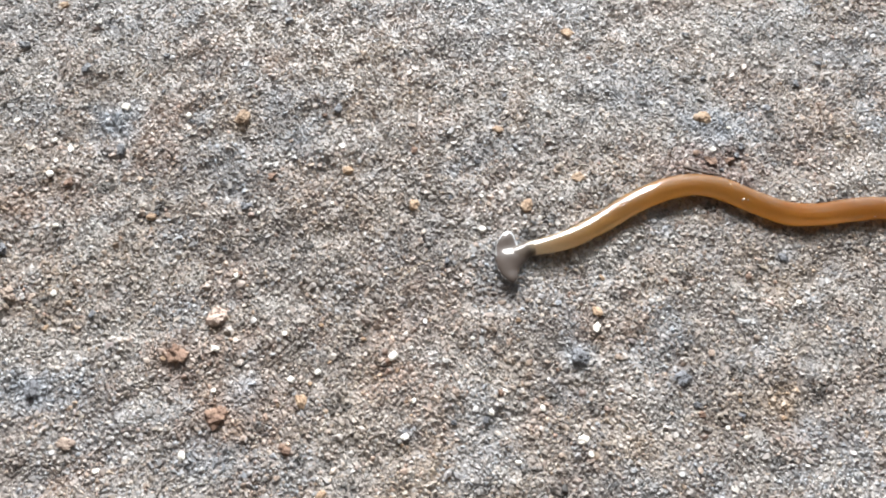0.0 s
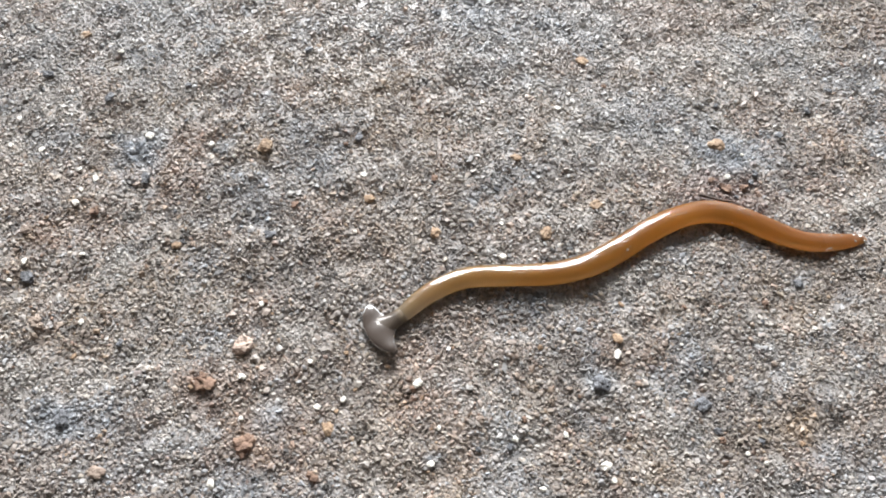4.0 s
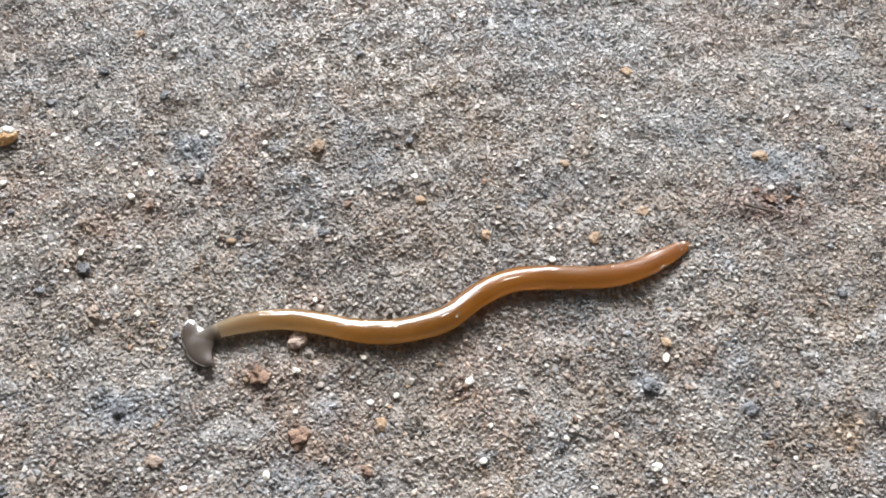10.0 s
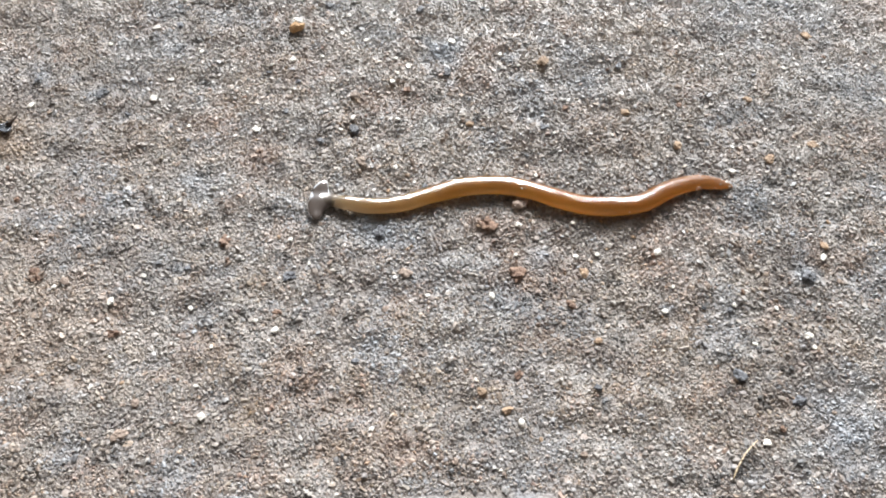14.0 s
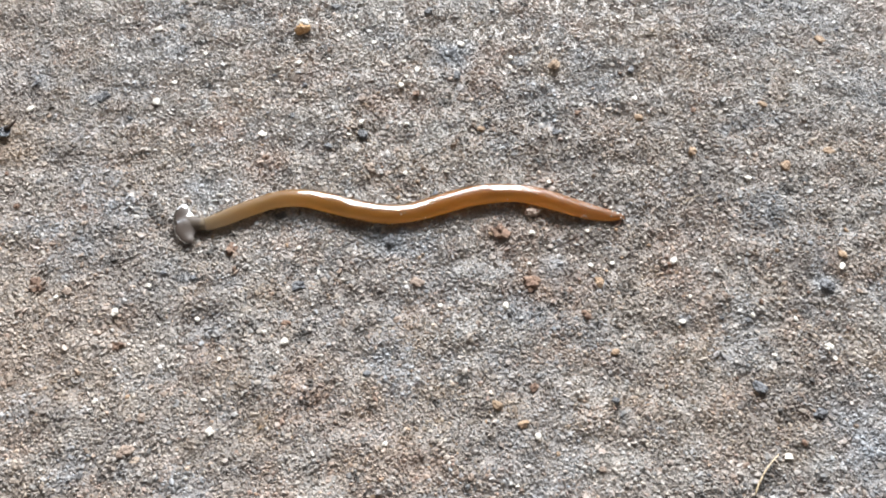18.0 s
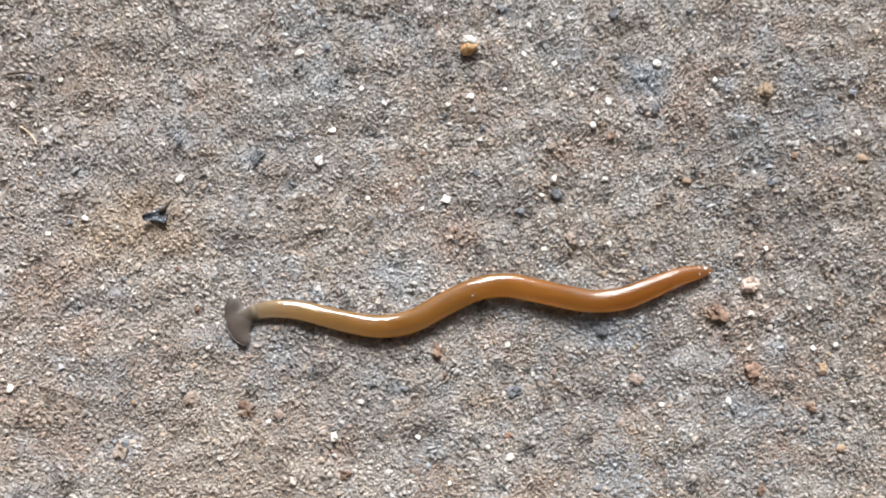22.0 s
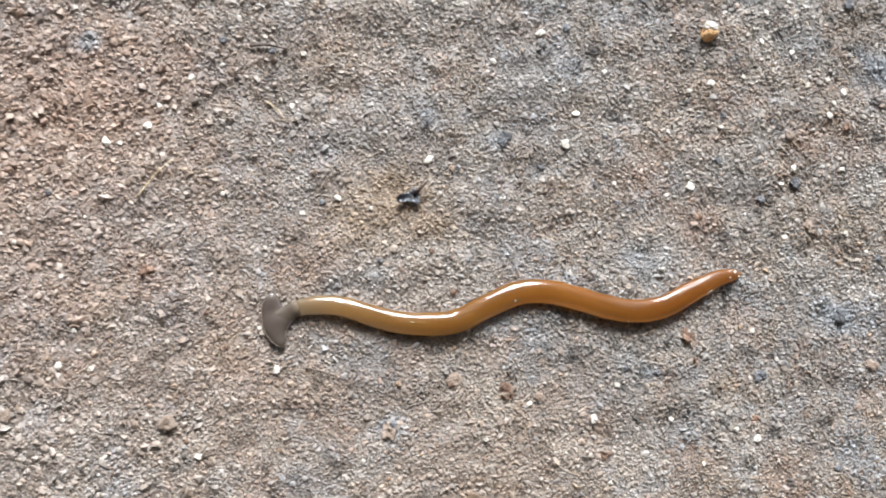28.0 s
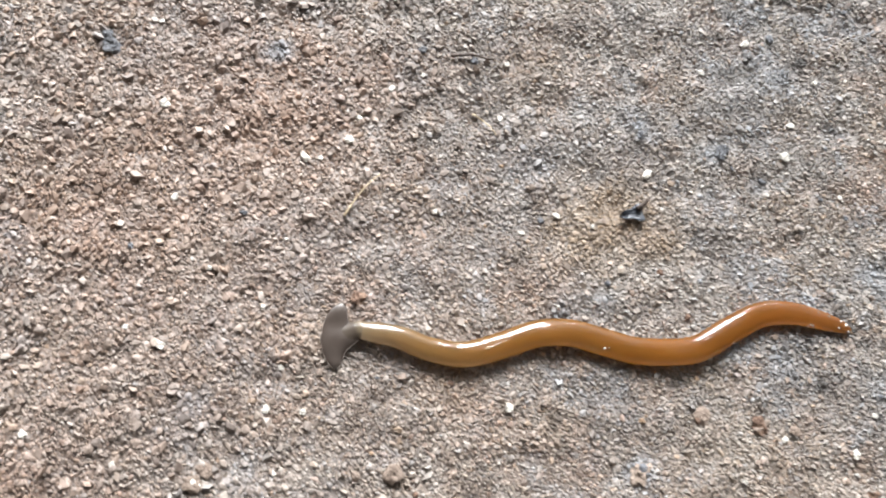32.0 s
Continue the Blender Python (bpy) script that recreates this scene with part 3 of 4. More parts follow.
quartz_stone(-85.4, -65.3, 0.68)
quartz_stone(-68.5, -72.7, 0.76)
quartz_stone(-60.5, -58.5, 0.83)
quartz_stone(-51.1, -58.3, 0.91)
quartz_stone(-106.1, -37.4, 0.72)
quartz_stone(-73.0, -27.3, 0.80)
quartz_stone(-15.0, -16.6, 0.64)
quartz_stone(13.2, -13.2, 0.71)
quartz_stone(-5.6, -37.0, 1.00)
quartz_stone(12.3, -32.6, 0.64)
quartz_stone(5.7, -40.2, 0.71)
quartz_stone(-17.3, -39.5, 0.78)
quartz_stone(-9.9, -32.6, 0.86)
quartz_stone(25.2, 25.9, 0.72)
quartz_stone(12.3, 14.8, 0.80)
quartz_stone(10.7, 6.7, 0.88)
quartz_stone(21.5, 6.4, 0.96)
quartz_stone(44.1, -4.5, 1.04)
quartz_stone(38.3, 3.2, 1.12)
quartz_stone(46.8, -0.7, 0.72)
dark_chip_stone(28.7, 19.2, 0.88)
dark_chip_stone(37.2, 11.1, 0.98)
dark_chip_stone(44.6, 8.3, 1.08)
dark_chip_stone(62.1, 12.4, 1.18)
dark_chip_stone(52.8, 3.2, 1.28)
dark_chip_stone(48.1, -3.7, 1.38)
dark_chip_stone(54.2, 29.9, 0.88)
dark_chip_stone(16.2, 2.9, 0.98)
dark_chip_stone(43.0, 16.5, 1.08)
dark_chip_stone(-75.1, -20.8, 0.72)
dark_chip_stone(-75.6, -28.1, 0.80)
dark_chip_stone(-72.4, 0.7, 0.88)
dark_chip_stone(-103.6, -44.3, 0.96)
dark_chip_stone(-112.7, -37.9, 1.04)
dark_chip_stone(-100.8, -23.9, 1.12)
dark_chip_stone(-89.0, -49.9, 0.89)
dark_chip_stone(-63.3, -52.6, 0.98)
quartz_stone(-42.6, -9.5, 0.80)
quartz_stone(-56.3, -7.9, 0.88)
quartz_stone(-47.4, -20.2, 0.96)
quartz_stone(-40.3, -19.1, 1.04)
quartz_stone(-26.4, -1.9, 1.12)
quartz_stone(-19.3, -14.7, 0.72)
quartz_stone(-48.8, -22.8, 0.88)
quartz_stone(-16.6, -25.3, 0.96)
quartz_stone(-43.8, -6.0, 1.04)
dark_chip_stone(-58.5, -21.1, 1.18)
dark_chip_stone(-52.3, 10.4, 1.69)
dark_chip_stone(-42.2, 5.9, 1.78)
dark_chip_stone(-31.2, 8.2, 1.22)
dark_chip_stone(-14.8, 15.1, 1.40)
dark_chip_stone(3.8, 24.4, 1.64)
ochre_stone(-48.6, 18.3, 1.54)
rust_stone(-40.2, -12.5, 1.47)
rust_stone(-14.0, -11.2, 1.22)
rust_stone(4.2, -6.6, 1.08)
quartz_stone(-35.1, -0.8, 1.52)
quartz_stone(-49.7, -3.0, 1.05)
quartz_stone(-5.2, -6.4, 0.93)
quartz_stone(-42.6, 14.8, 1.12)
quartz_stone(-5.8, -14.9, 0.74)
quartz_stone(17.5, -46.8, 0.91)
quartz_stone(40.9, -42.4, 0.70)
quartz_stone(51.4, -26.9, 0.92)
dark_chip_stone(37.7, -39.9, 1.11)
dark_chip_stone(50.8, -20.6, 1.56)
rust_stone(38.1, -41.0, 0.97)
tan_stone(10.5, -39.1, 1.06)
dark_chip_stone(-58.6, 4.6, 1.67)
dark_chip_stone(-58.6, -14.3, 1.37)
dark_chip_stone(10.3, -42.5, 0.94)
dark_chip_stone(42.6, -41.0, 0.88)
quartz_stone(-54.2, -2.2, 0.98)
quartz_stone(24.7, -44.2, 1.37)
dark_chip_stone(-83.1, -5.6, 1.70)
dark_chip_stone(-72.1, -30.0, 0.93)
dark_chip_stone(-33.1, -30.8, 1.20)
dark_chip_stone(-3.1, -57.8, 1.38)
dark_chip_stone(13.9, -42.1, 1.18)
quartz_stone(-38.4, -28.2, 0.96)
quartz_stone(4.9, -44.3, 1.15)
tan_stone(-19.9, -71.8, 1.15)
tan_stone(-3.9, -67.2, 1.18)
rust_stone(-13.9, -58.0, 1.36)
rust_stone(-8.2, -46.2, 1.44)
ochre_stone(-3.8, -50.8, 1.26)
quartz_stone(-41.2, -7.5, 1.22)
dark_chip_stone(-130.3, -18.3, 1.51)
dark_chip_stone(-37.9, -40.1, 2.13)
tan_stone(-83.4, -58.7, 1.62)
rust_stone(-60.1, -29.8, 1.25)
rust_stone(-48.6, -56.4, 1.25)
quartz_stone(-80.3, -59.7, 0.96)
quartz_stone(-43.0, -11.4, 1.18)
dark_chip_stone(-67.7, -52.7, 1.00)
dark_chip_stone(-123.6, -18.2, 1.21)
dark_chip_stone(-97.9, -65.6, 1.72)
rust_stone(-133.3, -51.3, 1.80)
tan_stone(-146.8, -73.7, 2.17)
tan_stone(-90.9, -58.5, 2.21)
rust_stone(-83.6, -58.6, 2.23)
rust_stone(-69.2, -64.8, 1.64)
dark_chip_stone(-159.0, -49.6, 0.97)
dark_chip_stone(-147.7, -43.5, 0.96)
rust_stone(-91.1, -58.7, 1.57)

rust_stone(43.6, -6.4, 1.7)
rust_stone(46.1, -6.0, 1.3)
rust_stone(48.0, -7.2, 1.1)
rust_stone(41.9, -5.2, 1.0)
dark_chip_stone(47.3, -5.1, 1.0)
dark_chip_stone(44.9, -7.7, 0.9)


def grit_stones(count):
    """Loose grit along the worm's way, as pieces of the ground that share a few shapes."""
    r = random.Random(5)
    kinds = []
    for i, mat in enumerate((CRUMB, TAN, QUARTZ, DARK, RUST, CRUMB, TAN, CRUMB, OCHRE)):
        me = lump(1.0, 0.6, 0.55, 900 + i, 0.4, 1)
        for v in me.vertices:
            v.co *= MM
        me.materials.append(mat)
        kinds.append(me)
    for _ in range(count):
        u = r.random()
        x = 50 - 195 * u
        y = float(np.interp(x, TRAIL_ROUGH_X, TRAIL_ROUGH_Y)) + r.gauss(0, 19)
        ob = new("grit_stone", r.choice(kinds))
        ob.parent = GROUND
        s = r.uniform(0.45, 1.1)
        ob.matrix_basis = pose(x * MM, y * MM, (float(relief(x, y)) + 0.2) * MM, r.uniform(-25, 25), r.uniform(-25, 25), r.uniform(0, 360)) @ Matrix.Diagonal((s, s * r.uniform(0.7, 1), s * 0.75, 1))


TRAIL_ROUGH_X, TRAIL_ROUGH_Y = (-150, -100, -50, 0, 60), (-58, -52, -37, -27, -14)
grit_stones(280)

# The two-toned pebble: white top, orange foot.
two_tone = stone("two_tone_pebble", -62.4, -2.5, 3.0, AMBER, "orange and whitish two-toned pebble on the sand", "pebble", 0.5, 0.35, 0.2, 0.3)
cap = lump(1.9, 1.1, 0.25, 501)
cap.materials.append(QUARTZ)
for cap_vert in cap.vertices:
    cap_vert.co *= MM
cap_ob = new("white_cap", cap)
cap_ob.parent = two_tone
cap_ob.matrix_basis = two_tone.matrix_basis.to_3x3().to_4x4().inverted() @ pose(0, 0.0007, 0.0004)
tagged(cap_ob, "whitish quartz cap of the pebble")


def tube(points, radii, sides=7):
    """Vertices and faces of a tapered tube through points (mm)."""
    verts, faces = [], []
    pts = [Vector(p) for p in points]
    for i, p in enumerate(pts):
        ahead = (pts[min(i + 1, len(pts) - 1)] - pts[max(i - 1, 0)]).normalized()
        side = ahead.cross(Vector((0, 0, 1))).normalized()
        up = side.cross(ahead)
        for k in range(sides):
            a = math.tau * k / sides
            verts.append((p + radii[i] * (math.cos(a) * side + math.sin(a) * up)) * MM)
    for i in range(len(pts) - 1):
        for k in range(sides):
            faces.append((i * sides + k, i * sides + (k + 1) % sides, (i + 1) * sides + (k + 1) % sides, (i + 1) * sides + k))
    faces.append(tuple(range(sides))[::-1])
    faces.append(tuple(range((len(pts) - 1) * sides, len(pts) * sides)))
    return verts, faces


def stem(name, x0, y0, x1, y1, radius, mat, label, category, bend=0.4, arch=0.2, seed=1):
    r = random.Random(seed)
    cx, cy = (x0 + x1) / 2, (y0 + y1) / 2
    pts, rad = [], []
    for i in range(13):
        u = i / 12
        x, y = x0 + (x1 - x0) * u, y0 + (y1 - y0) * u
        s = math.sin(math.pi * u)
        x, y = x - (y1 - y0) * 0.1 * bend * s, y + (x1 - x0) * 0.1 * bend * s
        z = float(relief(x, y)) - float(relief(cx, cy)) + 0.35 + radius + arch * s + r.uniform(-0.03, 0.03)
        pts.append((x - cx, y - cy, z))
        rad.append(radius * (1.1 - 0.6 * u) * r.uniform(0.85, 1.15))
    v, f = tube(pts, rad)
    ob = mesh_object(name, v, f, mat)
    ob.location = (cx * MM, cy * MM, float(relief(cx, cy)) * MM)
    return tagged(ob, label, category)


stem("dry_grass_stem", -136.3, -42.0, -133.0, -36.0, 0.13, STRAW, "thin pale dry grass stem lying on sand", "grass stem", 0.5, 0.3, 1)
stem("dry_grass_stem", -122.8, -25.5, -119.6, -27.9, 0.11, STRAW, "short pale dry grass stem lying on sand", "grass stem", 0.8, 0.2, 2)
stem("twig_sliver", -126.6, -18.2, -121.2, -17.6, 0.22, TWIG, "short dark greenish twig sliver on sand", "twig", 0.5, 0.1, 3)
stem("dry_grass_stem", 14.9, -66.5, 17.9, -60.7, 0.12, STRAW, "thin straw-coloured grass stem pressed into sand", "grass stem", 0.6, 0.1, 4)
stem("rootlet", 39.7, -7.9, 44.6, -8.8, 0.2, TWIG, "dark brown rootlet lying on rusty soil", "rootlet", -0.6, 0.0, 5)
stem("rootlet", -110.6, -60.1, -103.3, -61.5, 0.09, TWIG, "hair-thin dark rootlet across the sand", "rootlet", 0.5, 0.05, 8)


def leaf_piece(name, x, y, length, width, curl, turn, mat, label, tip=0.0):
    """A curled bit of leaf with thickness and a raised point."""
    rows, cols = 9, 7
    top = []
    for i in range(rows):
        u = i / (rows - 1)
        half = width / 2 * (1 - 0.75 * u**1.4) * (0.85 + 0.15 * math.sin(9 * u))
        for j in range(cols):
            v = 2 * j / (cols - 1) - 1
            z = 0.35 + curl * v * v * width / 2 + tip * u**3 + 0.08 * math.sin(5 * u + 3 * v)
            top.append(Vector(((u - 0.5) * length, v * half + 0.12 * length * u * u, z)))
    n = rows * cols
    verts = [p * MM for p in top] + [(p - Vector((0, 0, 0.14))) * MM for p in top]
    faces = []
    for i in range(rows - 1):
        for j in range(cols - 1):
            a = i * cols + j
            faces.append((a, a + cols, a + cols + 1, a + 1))
            faces.append((n + a, n + a + 1, n + a + cols + 1, n + a + cols))
    rim = list(range(cols)) + [cols * (i + 1) - 1 for i in range(1, rows)] + list(range(n - 2, n - cols - 1, -1)) + [cols * i for i in range(rows - 2, 0, -1)]
    for a, b in zip(rim, rim[1:] + rim[:1]):
        faces.append((a, b, n + b, n + a))
    ob = mesh_object(name, verts, faces, mat)
    ob.matrix_basis = pose(x * MM, y * MM, (float(relief(x, y)) + 0.15) * MM, 0, 0, turn)
    return tagged(ob, label, "leaf")


curled_leaf = leaf_piece("leaf_fragment", -101.4, -34.9, 3.2, 2.5, 0.3, 195, LEAF, "small curled blackish leaf fragment with a raised pointed tip", 0.35)
tip_verts, tip_faces = tube([(-0.9, -0.4, 0.5), (-1.5, -0.8, 0.75), (-2.2, -1.3, 1.1), (-2.9, -1.9, 1.6)], (0.42, 0.3, 0.17, 0.05))
leaf_tip = mesh_object("leaf_tip", tip_verts, tip_faces, TWIG, curled_leaf)
tagged(leaf_tip, "dark brown raised leaf tip")
leaf_piece("leaf_fragment", -84.5, -73.5, 4.6, 2.2, 0.25, -10, DRYLEAF, "small pale brown dry leaf flake on the sand", 0.2)


def moss_tuft(x, y, reach):
    r = random.Random(11)
    bm = bmesh.new()
    for _ in range(90):
        a, d = r.uniform(0, math.tau), reach * math.sqrt(r.random())
        px, py = d * math.cos(a) * 1.2, d * math.sin(a) * 0.8
        s = r.uniform(0.12, 0.36)
        z = float(relief(x + px, y + py)) - float(relief(x, y)) + 0.3 + r.uniform(0, 0.5)
        m = pose(px * MM, py * MM, z * MM, r.uniform(0, 180), r.uniform(0, 180), r.uniform(0, 180))
        bmesh.ops.create_icosphere(bm, subdivisions=1, radius=s * MM, matrix=m @ Matrix.Diagonal((1, 0.6, r.uniform(0.8, 2.2), 1)))
    me = bpy.data.meshes.new("moss_tuft")
    bm.to_mesh(me)
    bm.free()
    me.materials.append(MOSS)
    ob = new("moss_tuft", me)
    ob.location = (x * MM, y * MM, float(relief(x, y)) * MM)
    return tagged(ob, "small blackish tuft of moss on the sand", "moss")


moss_tuft(-90.2, -76.6, 2.8)
stem("plant_hair", 3.2, -25.4, 6.9, -22.7, 0.05, STRAW, "hair-thin whitish plant fibre lying on sand", "fibre", 0.5, 0.15, 12)

# ---- the flatworm ----
# Its trail, as y at every 4 mm of x from -140; every part of the body follows it, and the rear cuts some bends.
TRAIL_Y = (-54.9, -55.0, -55.0, -55.1, -55.9, -55.8, -54.1, -52.1, -51.3, -51.7, -52.1, -51.7, -50.6, -47.7, -45.2, -44.4, -44.6, -45.0, -44.9, -43.6,
           -40.6, -37.8, -36.5, -36.5, -36.7, -36.6, -35.5, -33.1, -30.7, -29.2, -28.5, -28.7, -29.3, -29.5, -28.8, -27.3, -23.9, -21.8, -21.2, -21.0,
           -20.6, -19.4, -17.1, -14.3, -12.1, -10.9, -11.3, -13.1, -14.6, -14.6, -13.8, -13.2, -13.6, -14.6, -15.4, -15.8, -15.6, -15.0, -14.5)
# How far the rear strays from it sideways (mm), at every 12 mm of x from -140.
STRAY = (0.0, 0.0, 0.1, 0.1, -0.1, 0.4, 0.1, -0.2, -0.1, -1.2, -0.5, -0.1, -0.2, 0.2, 0.2, 0.1, -0.2, -0.1, 0.0, 0.0)
BODY = 63.4
SEGMENTS, NECK_RINGS = 250, 14


def spline(values, at):
    """Smooth curve through values at 0, 1, 2, ..."""
    v = np.array(values)
    i = np.clip(np.floor(at).astype(int), 0, len(v) - 2)
    u = at - i
    p0, p1, p2, p3 = v[np.maximum(i - 1, 0)], v[i], v[i + 1], v[np.minimum(i + 2, len(v) - 1)]
    return 0.5 * (2 * p1 + (p2 - p0) * u + (2 * p0 - 5 * p1 + 4 * p2 - p3) * u**2 + (3 * p1 - p0 - 3 * p2 + p3) * u**3)


TX = np.linspace(90, -139, 2400)
TY = spline(TRAIL_Y, (TX + 140) / 4)
TS = np.concatenate([[0], np.cumsum(np.hypot(np.diff(TX), np.diff(TY)))])


def on_trail(s, back=0.5):
    """Place and heading (radians) at s mm along the trail; back: 0 at the collar, 1 at the tail."""
    at = np.array([s, s - 0.4, s + 0.4])
    x = np.interp(at, TS, TX)
    y = np.interp(at, TS, TY) + spline(STRAY, (x + 140) / 12) * (back - 0.5)
    return x[0], y[0], math.atan2(y[2] - y[1], x[2] - x[1])


def body_half_width(d):
    return float(np.interp(d, (0, 1.5, 5, 12, 22, 44, 53, 57, 60, 61.5, 62.5, 63.1, BODY), (1.03, 1.16, 1.3, 1.45, 1.62, 1.64, 1.54, 1.36, 1.12, 0.92, 0.68, 0.4, 0.1)))


def body_half_height(d):
    return float(np.interp(d, (0, 1.5, 5, 14, 24, 44, 54, 58, 61, 62.6, BODY), (0.66, 0.82, 0.92, 1.02, 1.08, 1.08, 0.98, 0.82, 0.58, 0.38, 0.08)))


def skin_colour(d, a):
    """Skin along the body (d mm from the collar) and round it (a: 90 degrees is the back); alpha: how glossy it is."""
    along = [np.interp(d, (0, 0.25, 1.2, 7, 18, 34, 63), c) for c in ((0.22, 0.44, 0.48, 0.48, 0.46, 0.43, 0.38), (0.175, 0.335, 0.335, 0.27, 0.206, 0.168, 0.128), (0.12, 0.2, 0.18, 0.088, 0.036, 0.021, 0.016))]
    back = abs(a - math.pi / 2)
    # the back is painted duller than the flanks, for the sky it reflects
    sky_grey = 0.12 * max(0.0, 1 - (back / 1.0) ** 4) * min(d / 10, 1)
    along = [c * (1 - sky_grey) + g * sky_grey for c, g in zip(along, (0.24, 0.18, 0.11))]
    wet = float(np.interp(d, (0, 2, 6, 49, 55, 63), (0.8, 0.9, 1.0, 1.0, 0.6, 0.45)))
    return (*along, wet)


def ring(d, scale=1.0, sides=22, wide=None, high=None):
    """Outline across the body: domed back, flattened creeping sole."""
    w, h = (wide or body_half_width(d)) * scale, (high or body_half_height(d)) * scale
    out = []
    for k in range(sides):
        a = math.tau * k / sides
        c, s = math.cos(a), math.sin(a)
        y = w * math.copysign(abs(c) ** 0.92, c)
        z = h * s if s > 0 else h * 0.75 * s
        out.append((y, z, a))
    return out


def segment_mesh(name, d0, d1, mat, colour, shape):
    """A short ring of the body from d0 (front) to d1 (rear), with a narrower tongue that slides into the ring ahead."""
    step = d1 - d0
    stations = [(step / 2, d0, 1.0), (-step / 2, d1, 1.0), (step / 2, d0, 0.996), (step * 0.85, d0, 0.97)]
    verts, cols, flow = [], [], []
    for x, d, scale in stations:
        for y, z, a in shape(d, scale):
            verts.append((x * MM, y * MM, z * MM))
            cols.append(colour(d, a))
            flow.extend((d, y, z))
    n = len(verts) // 4
    faces = []
    for lo, hi in ((1, 0), (2, 3)):
        for k in range(n):
            q = (lo * n + k, hi * n + k, hi * n + (k + 1) % n, lo * n + (k + 1) % n)
            faces.append(q[::-1])
    me = bpy.data.meshes.new(name)
    me.from_pydata(verts, [], faces)
    me.polygons.foreach_set("use_smooth", [True] * len(me.polygons))
    layer = me.attributes.new("skin", "FLOAT_COLOR", "POINT")
    layer.data.foreach_set("color", [v for c in cols for v in c])
    me.attributes.new("flow", "FLOAT_VECTOR", "POINT").data.foreach_set("vector", flow)
    me.materials.append(mat)
    return me


worm = tagged(new("flatworm"), "glossy orange-brown hammerhead flatworm gliding over gritty soil", "flatworm")
body = []
for seg in range(SEGMENTS):
    d0, d1 = BODY * seg / SEGMENTS, BODY * (seg + 1) / SEGMENTS
    ob = new("body_ring", segment_mesh("body_ring", d0, d1, SKIN, skin_colour, ring))
    ob.parent = worm
    body.append((ob, (d0 + d1) / 2))


def neck_ring(d, scale):
    return ring(d, scale, wide=float(np.interp(d, (0, 0.8, 1.6, 2.6, 3.6), (1.6, 1.35, 1.15, 1.05, 1.03))), high=float(np.interp(d, (0, 2, 3.6), (0.64, 0.66, 0.74))))


def neck_colour(d, a):
    return tuple(float(np.interp(d, (0, 2.6, 3.6), c)) for c in ((0.1, 0.085, 0.2), (0.08, 0.066, 0.155), (0.064, 0.05, 0.105))) + (1.0,)


def stuck_grain(d, angle, size, seed):
    """A grain caught in the slime on the skin, d mm from the collar."""
    at = min(int(d / BODY * SEGMENTS), SEGMENTS - 1)
    me = lump(size, size * 0.5, 0.5, seed, 0.4, 1)
    for v in me.vertices:
        v.co *= MM
    me.materials.append(QUARTZ)
    grain = new("stuck_grain", me)
    grain.parent = body[at][0]
    a = math.radians(angle)
    w, h = body_half_width(d), body_half_height(d)
    grain.matrix_basis = pose(0, w * math.cos(a) * MM, h * math.sin(a) * (1.0 if angle > 0 else 0.75) * MM, angle - 90, 0, seed * 40)
    tagged(grain, "whitish sand grain stuck in the slime")


stuck_grain(29.3, 58, 0.38, 601)
stuck_grain(29.7, 64, 0.26, 602)
stuck_grain(61.2, 60, 0.4, 603)
stuck_grain(62.2, 110, 0.45, 604)
stuck_grain(62.7, 40, 0.35, 605)
stuck_grain(45.4, 20, 0.3, 606)
tail_rng = random.Random(31)
for grain_seed in range(14):
    stuck_grain(tail_rng.uniform(57, 63), tail_rng.choice((15, 30, 55, 120, 150, 165)), tail_rng.uniform(0.22, 0.45), 610 + grain_seed)

neck = []
for seg in range(NECK_RINGS):
    d0, d1 = 3.6 * seg / NECK_RINGS, 3.6 * (seg + 1) / NECK_RINGS
    ob = new("neck_ring", segment_mesh("neck_ring", d0, d1, HEAD_SKIN, neck_colour, neck_ring))
    ob.parent = worm
    tagged(ob, "dark grey-brown neck ring")
    neck.append((ob, 1 - (seg + 0.5) / NECK_RINGS))


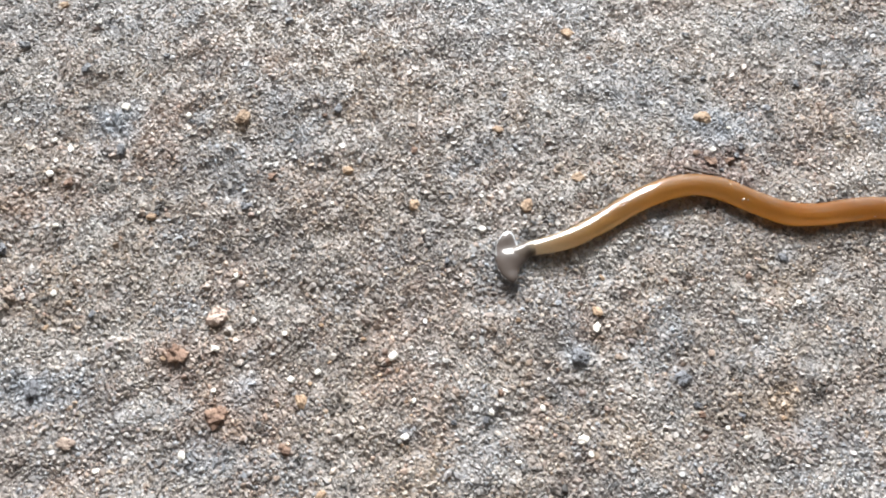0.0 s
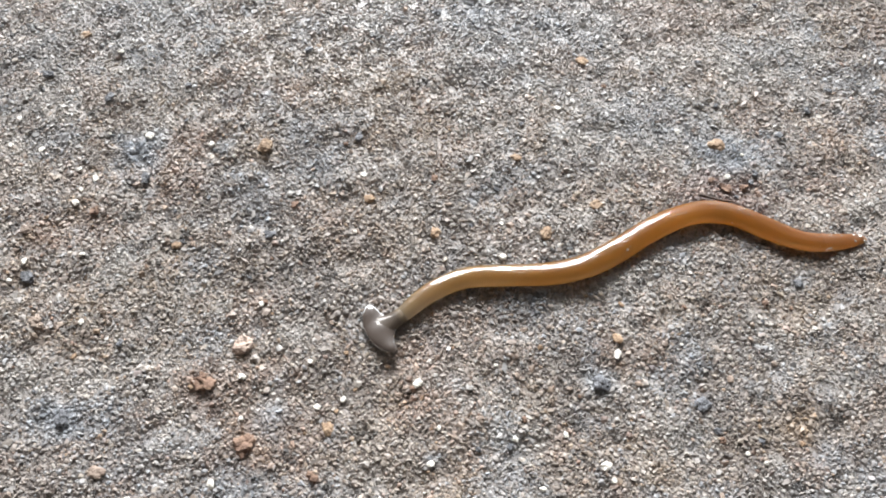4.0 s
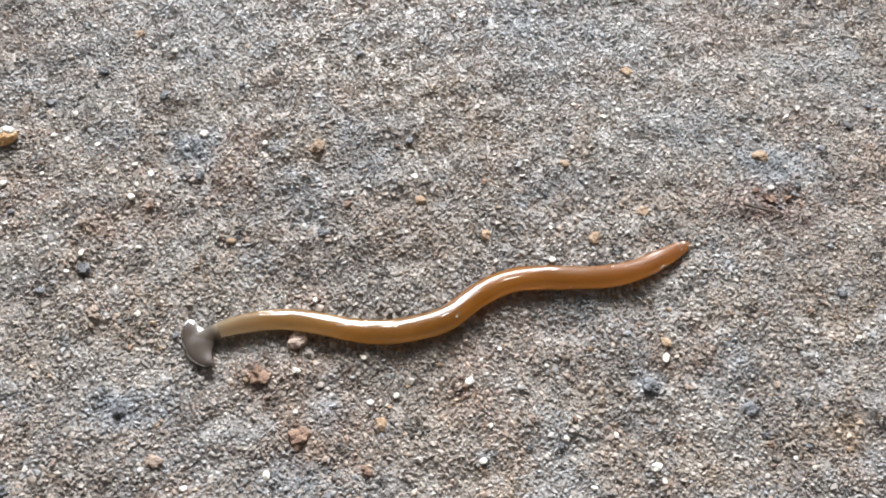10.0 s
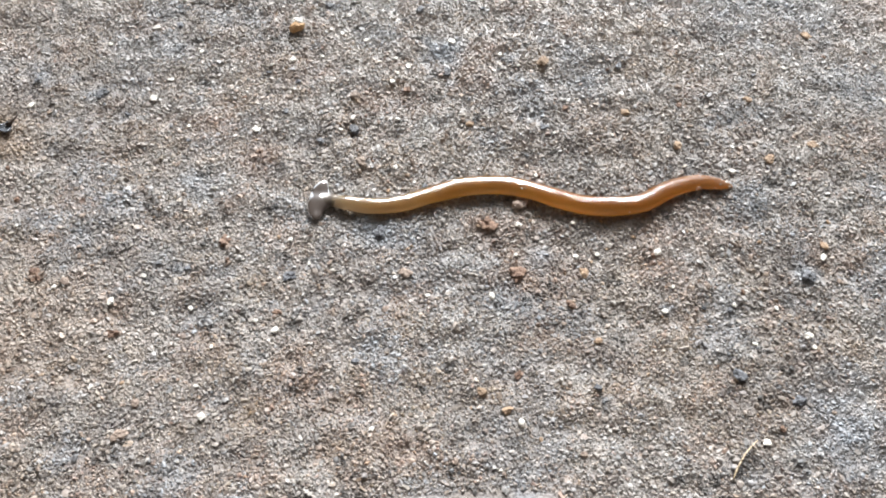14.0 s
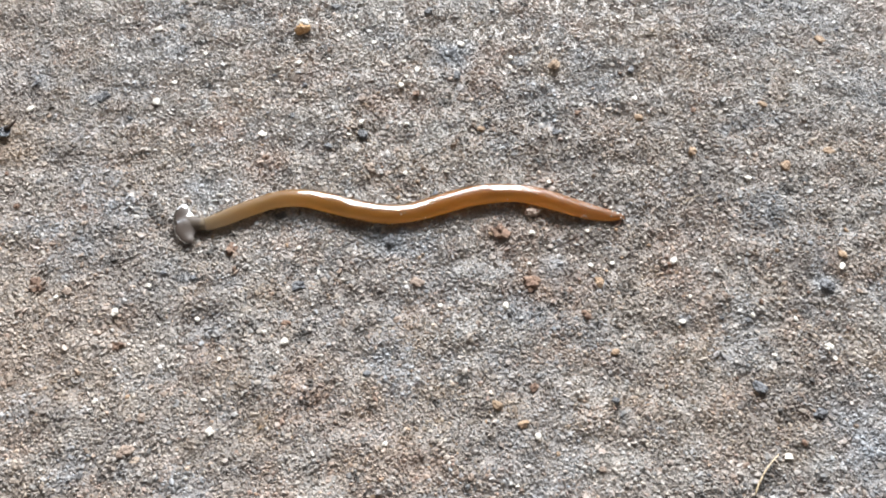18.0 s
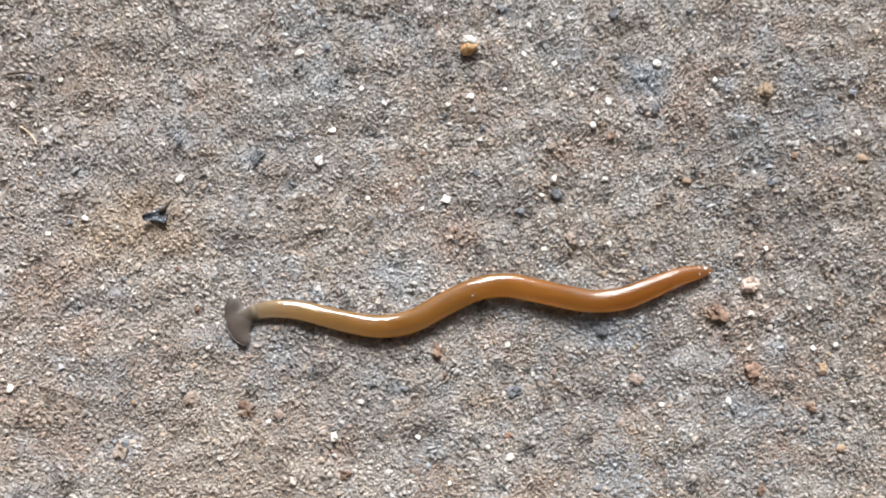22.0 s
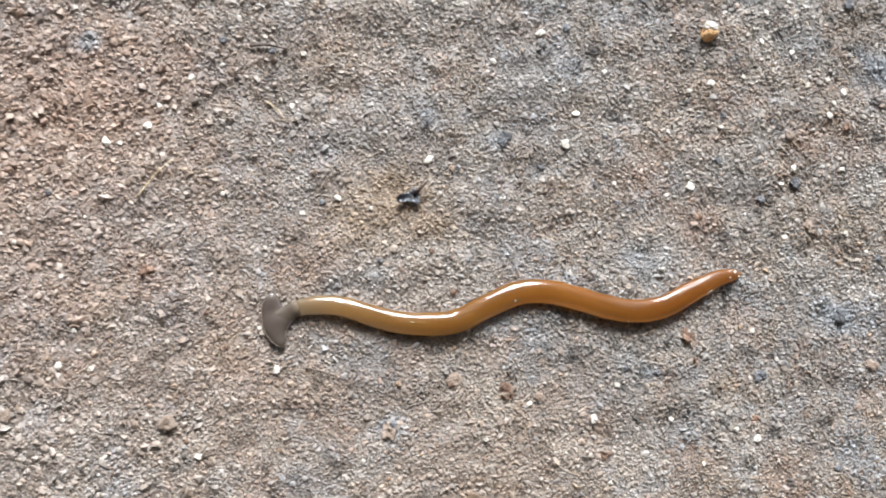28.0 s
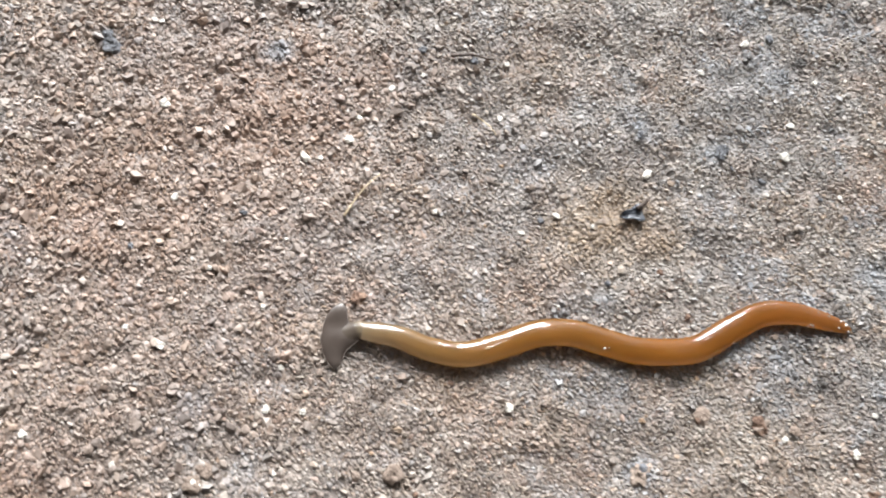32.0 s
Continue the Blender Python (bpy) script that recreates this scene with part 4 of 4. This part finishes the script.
def head_mesh():
    """The broad crescent head: convex front, lobes swept back, thin rounded margin. Its middle is at the origin, ahead is +x."""
    stations, sides = 61, 20
    verts, cols, faces, flow = [], [], [], []
    for i in range(stations):
        v = math.sin(math.pi * (i / (stations - 1) - 0.5))
        e = max(1 - abs(v) ** 7, 0.0) ** 0.5
        front = 1.75 - 1.45 * abs(v) ** 2.3 - 0.55 * (1 - e)
        rear = -0.95 - 0.25 * v * v - 1.8 * math.exp(-((v / 0.34) ** 2))
        chord = max(front - rear, 0.5) * max(e, 0.1)
        mid = front - chord / 2
        thick = (0.2 + 0.36 * e) * (1 + 0.3 * math.exp(-((v / 0.25) ** 2)))
        thick *= max(e, 0.2)
        lift = 0.18 * v * v + 0.06 * math.sin(7 * v)
        for k in range(sides):
            a = math.tau * k / sides
            x = mid + chord / 2 * math.cos(a)
            z = lift + thick * (math.sin(a) if math.sin(a) > 0 else 0.6 * math.sin(a))
            verts.append((x * MM, v * 3.75 * MM, z * MM))
            flow.extend((x, v * 3.75, z))
            rim = 1.0 + 0.25 * max(math.cos(a), 0) ** 6
            cols.append((0.088 * rim, 0.07 * rim, 0.06 * rim, 1))
    for i in range(stations - 1):
        for k in range(sides):
            faces.append((i * sides + k, i * sides + (k + 1) % sides, (i + 1) * sides + (k + 1) % sides, (i + 1) * sides + k))
    faces.append(tuple(range(sides))[::-1])
    faces.append(tuple(range((stations - 1) * sides, stations * sides)))
    me = bpy.data.meshes.new("head")
    me.from_pydata(verts, [], faces)
    me.polygons.foreach_set("use_smooth", [True] * len(me.polygons))
    layer = me.attributes.new("skin", "FLOAT_COLOR", "POINT")
    layer.data.foreach_set("color", [q for c in cols for q in c])
    me.attributes.new("flow", "FLOAT_VECTOR", "POINT").data.foreach_set("vector", flow)
    me.materials.append(HEAD_SKIN)
    return me


head = new("head", head_mesh())
head.parent = worm
tagged(head, "grey-brown crescent-shaped hammer head")


# ---- the worm glides ----
def motions():
    # seconds, x of the collar, head's x and y, head's heading in degrees, length from collar to tail
    first_half = [
        (0, 19.9, 16.6, -22.0, 184, 64.5), (1, 14.6, 11.5, -21.6, 176, 64.5), (2, 9.9, 6.5, -22.0, 185, 64.6), (3, 5.7, 3.0, -25.3, 216, 64.8), (4.5, -1.3, -4.4, -29.4, 202, 65.0),
        (6, -8.3, -11.7, -29.9, 183, 65.0), (7, -13.0, -15.8, -29.0, 186, 64.2), (8, -17.6, -20.6, -28.0, 178, 63.3), (9, -22.6, -25.4, -29.0, 192, 62.9), (10, -27.6, -30.2, -31.8, 213, 63.4),
        (11, -31.8, -34.7, -34.8, 212, 63.5), (12, -36.4, -38.9, -36.8, 202, 64.5), (13, -40.7, -43.4, -37.4, 194, 63.8), (14, -45.4, -48.2, -36.9, 184, 63.0), (15.5, -52.6, -55.4, -38.6, 200, 63.6),
    ]
    second_half = [
        (17, -60.6, -62.9, -42.9, 217, 64.4), (18, -64.4, -67.5, -44.5, 209, 63.9), (19, -69.6, -72.4, -45.8, 196, 64.7), (20, -74.8, -77.5, -45.2, 181, 65.0), (21, -79.9, -82.7, -44.9, 184, 65.3),
        (22, -84.5, -87.1, -47.2, 208, 65.2), (23, -88.7, -91.2, -50.2, 217, 63.8), (24, -92.8, -95.7, -52.4, 203, 63.5), (25, -98.0, -100.9, -52.5, 188, 63.8), (26, -103.1, -106.0, -52.2, 179, 64.3),
        (27.5, -110.3, -113.3, -53.6, 198, 64.2), (29, -117.4, -120.5, -56.6, 206, 64.1), (30, -122.4, -126.0, -56.3, 190, 63.9), (31, -127.4, -130.6, -54.9, 178, 64.2), (32, -131.9, -134.8, -56.0, 184, 63.4),
    ]
    rows = first_half + second_half
    times = np.array([r[0] for r in rows], float)
    columns = np.array([r[1:] for r in rows], float)
    slopes = np.gradient(columns, times, axis=0)

    def state(t):
        i = int(np.clip(np.searchsorted(times, t) - 1, 0, len(times) - 2))
        gap = times[i + 1] - times[i]
        u = (t - times[i]) / gap
        a, b, c, d = 2 * u**3 - 3 * u**2 + 1, u**3 - 2 * u**2 + u, 3 * u**2 - 2 * u**3, u**3 - u**2
        return a * columns[i] + b * gap * slopes[i] + c * columns[i + 1] + d * gap * slopes[i + 1]

    def place(x, y, z, heading, roll=0.0, pitch=0.0):
        return pose(x * MM, y * MM, z * MM, math.degrees(roll), math.degrees(pitch), math.degrees(heading))

    ticks = [round(0.4 * i, 2) for i in range(81)]
    states = [state(t) for t in ticks]
    starts = [float(np.interp(-st[0], -TX, TS)) + 0.3 for st in states]
    for ob, d in body:
        keys = []
        for t, s0, st in zip(ticks, starts, states):
            x, y, way = on_trail(s0 - d * (st[4] + 0.3) / BODY, d / BODY)
            lean_over = 0.07 * math.sin(0.33 * d + 0.2 * t + 1.0) + 0.05 * math.sin(0.8 * d + 2.0)
            keys.append((t, place(x, y, float(swell(x, y)) + 0.2 + body_half_height(d) * 0.75, way, lean_over)))
        walk(ob, keys)
    for ob, u in neck:
        keys = []
        for t, s0, st in zip(ticks, starts, states):
            x0, y0, way = on_trail(s0, 0.0)
            turn = math.radians(st[3])
            x1, y1 = st[1] - 0.3 * math.cos(turn), st[2] - 0.3 * math.sin(turn)
            far = math.hypot(x1 - x0, y1 - y0)
            z0, z1 = float(swell(x0, y0)) + 0.2 + 0.55, float(swell(x1, y1)) + 0.54
            a, b, c, e = 2 * u**3 - 3 * u**2 + 1, u**3 - 2 * u**2 + u, 3 * u**2 - 2 * u**3, u**3 - u**2
            x = a * x0 + c * x1 + far * (b * math.cos(way) + e * math.cos(turn))
            y = a * y0 + c * y1 + far * (b * math.sin(way) + e * math.sin(turn))
            da, db, dc, de = 6 * u**2 - 6 * u, 3 * u**2 - 4 * u + 1, 6 * u - 6 * u**2, 3 * u**2 - 2 * u
            dx = da * x0 + dc * x1 + far * (db * math.cos(way) + de * math.cos(turn))
            dy = da * y0 + dc * y1 + far * (db * math.sin(way) + de * math.sin(turn))
            keys.append((t, place(x, y, z0 + (z1 - z0) * u, math.atan2(dy, dx))))
        walk(ob, keys)
    walk(head, [(t, place(st[1], st[2], float(swell(st[1], st[2])) + 0.52, math.radians(st[3]), 0.05 * math.sin(2.1 * t), 0.05 * math.sin(1.3 * t))) for t, st in zip(ticks, states)])


motions()
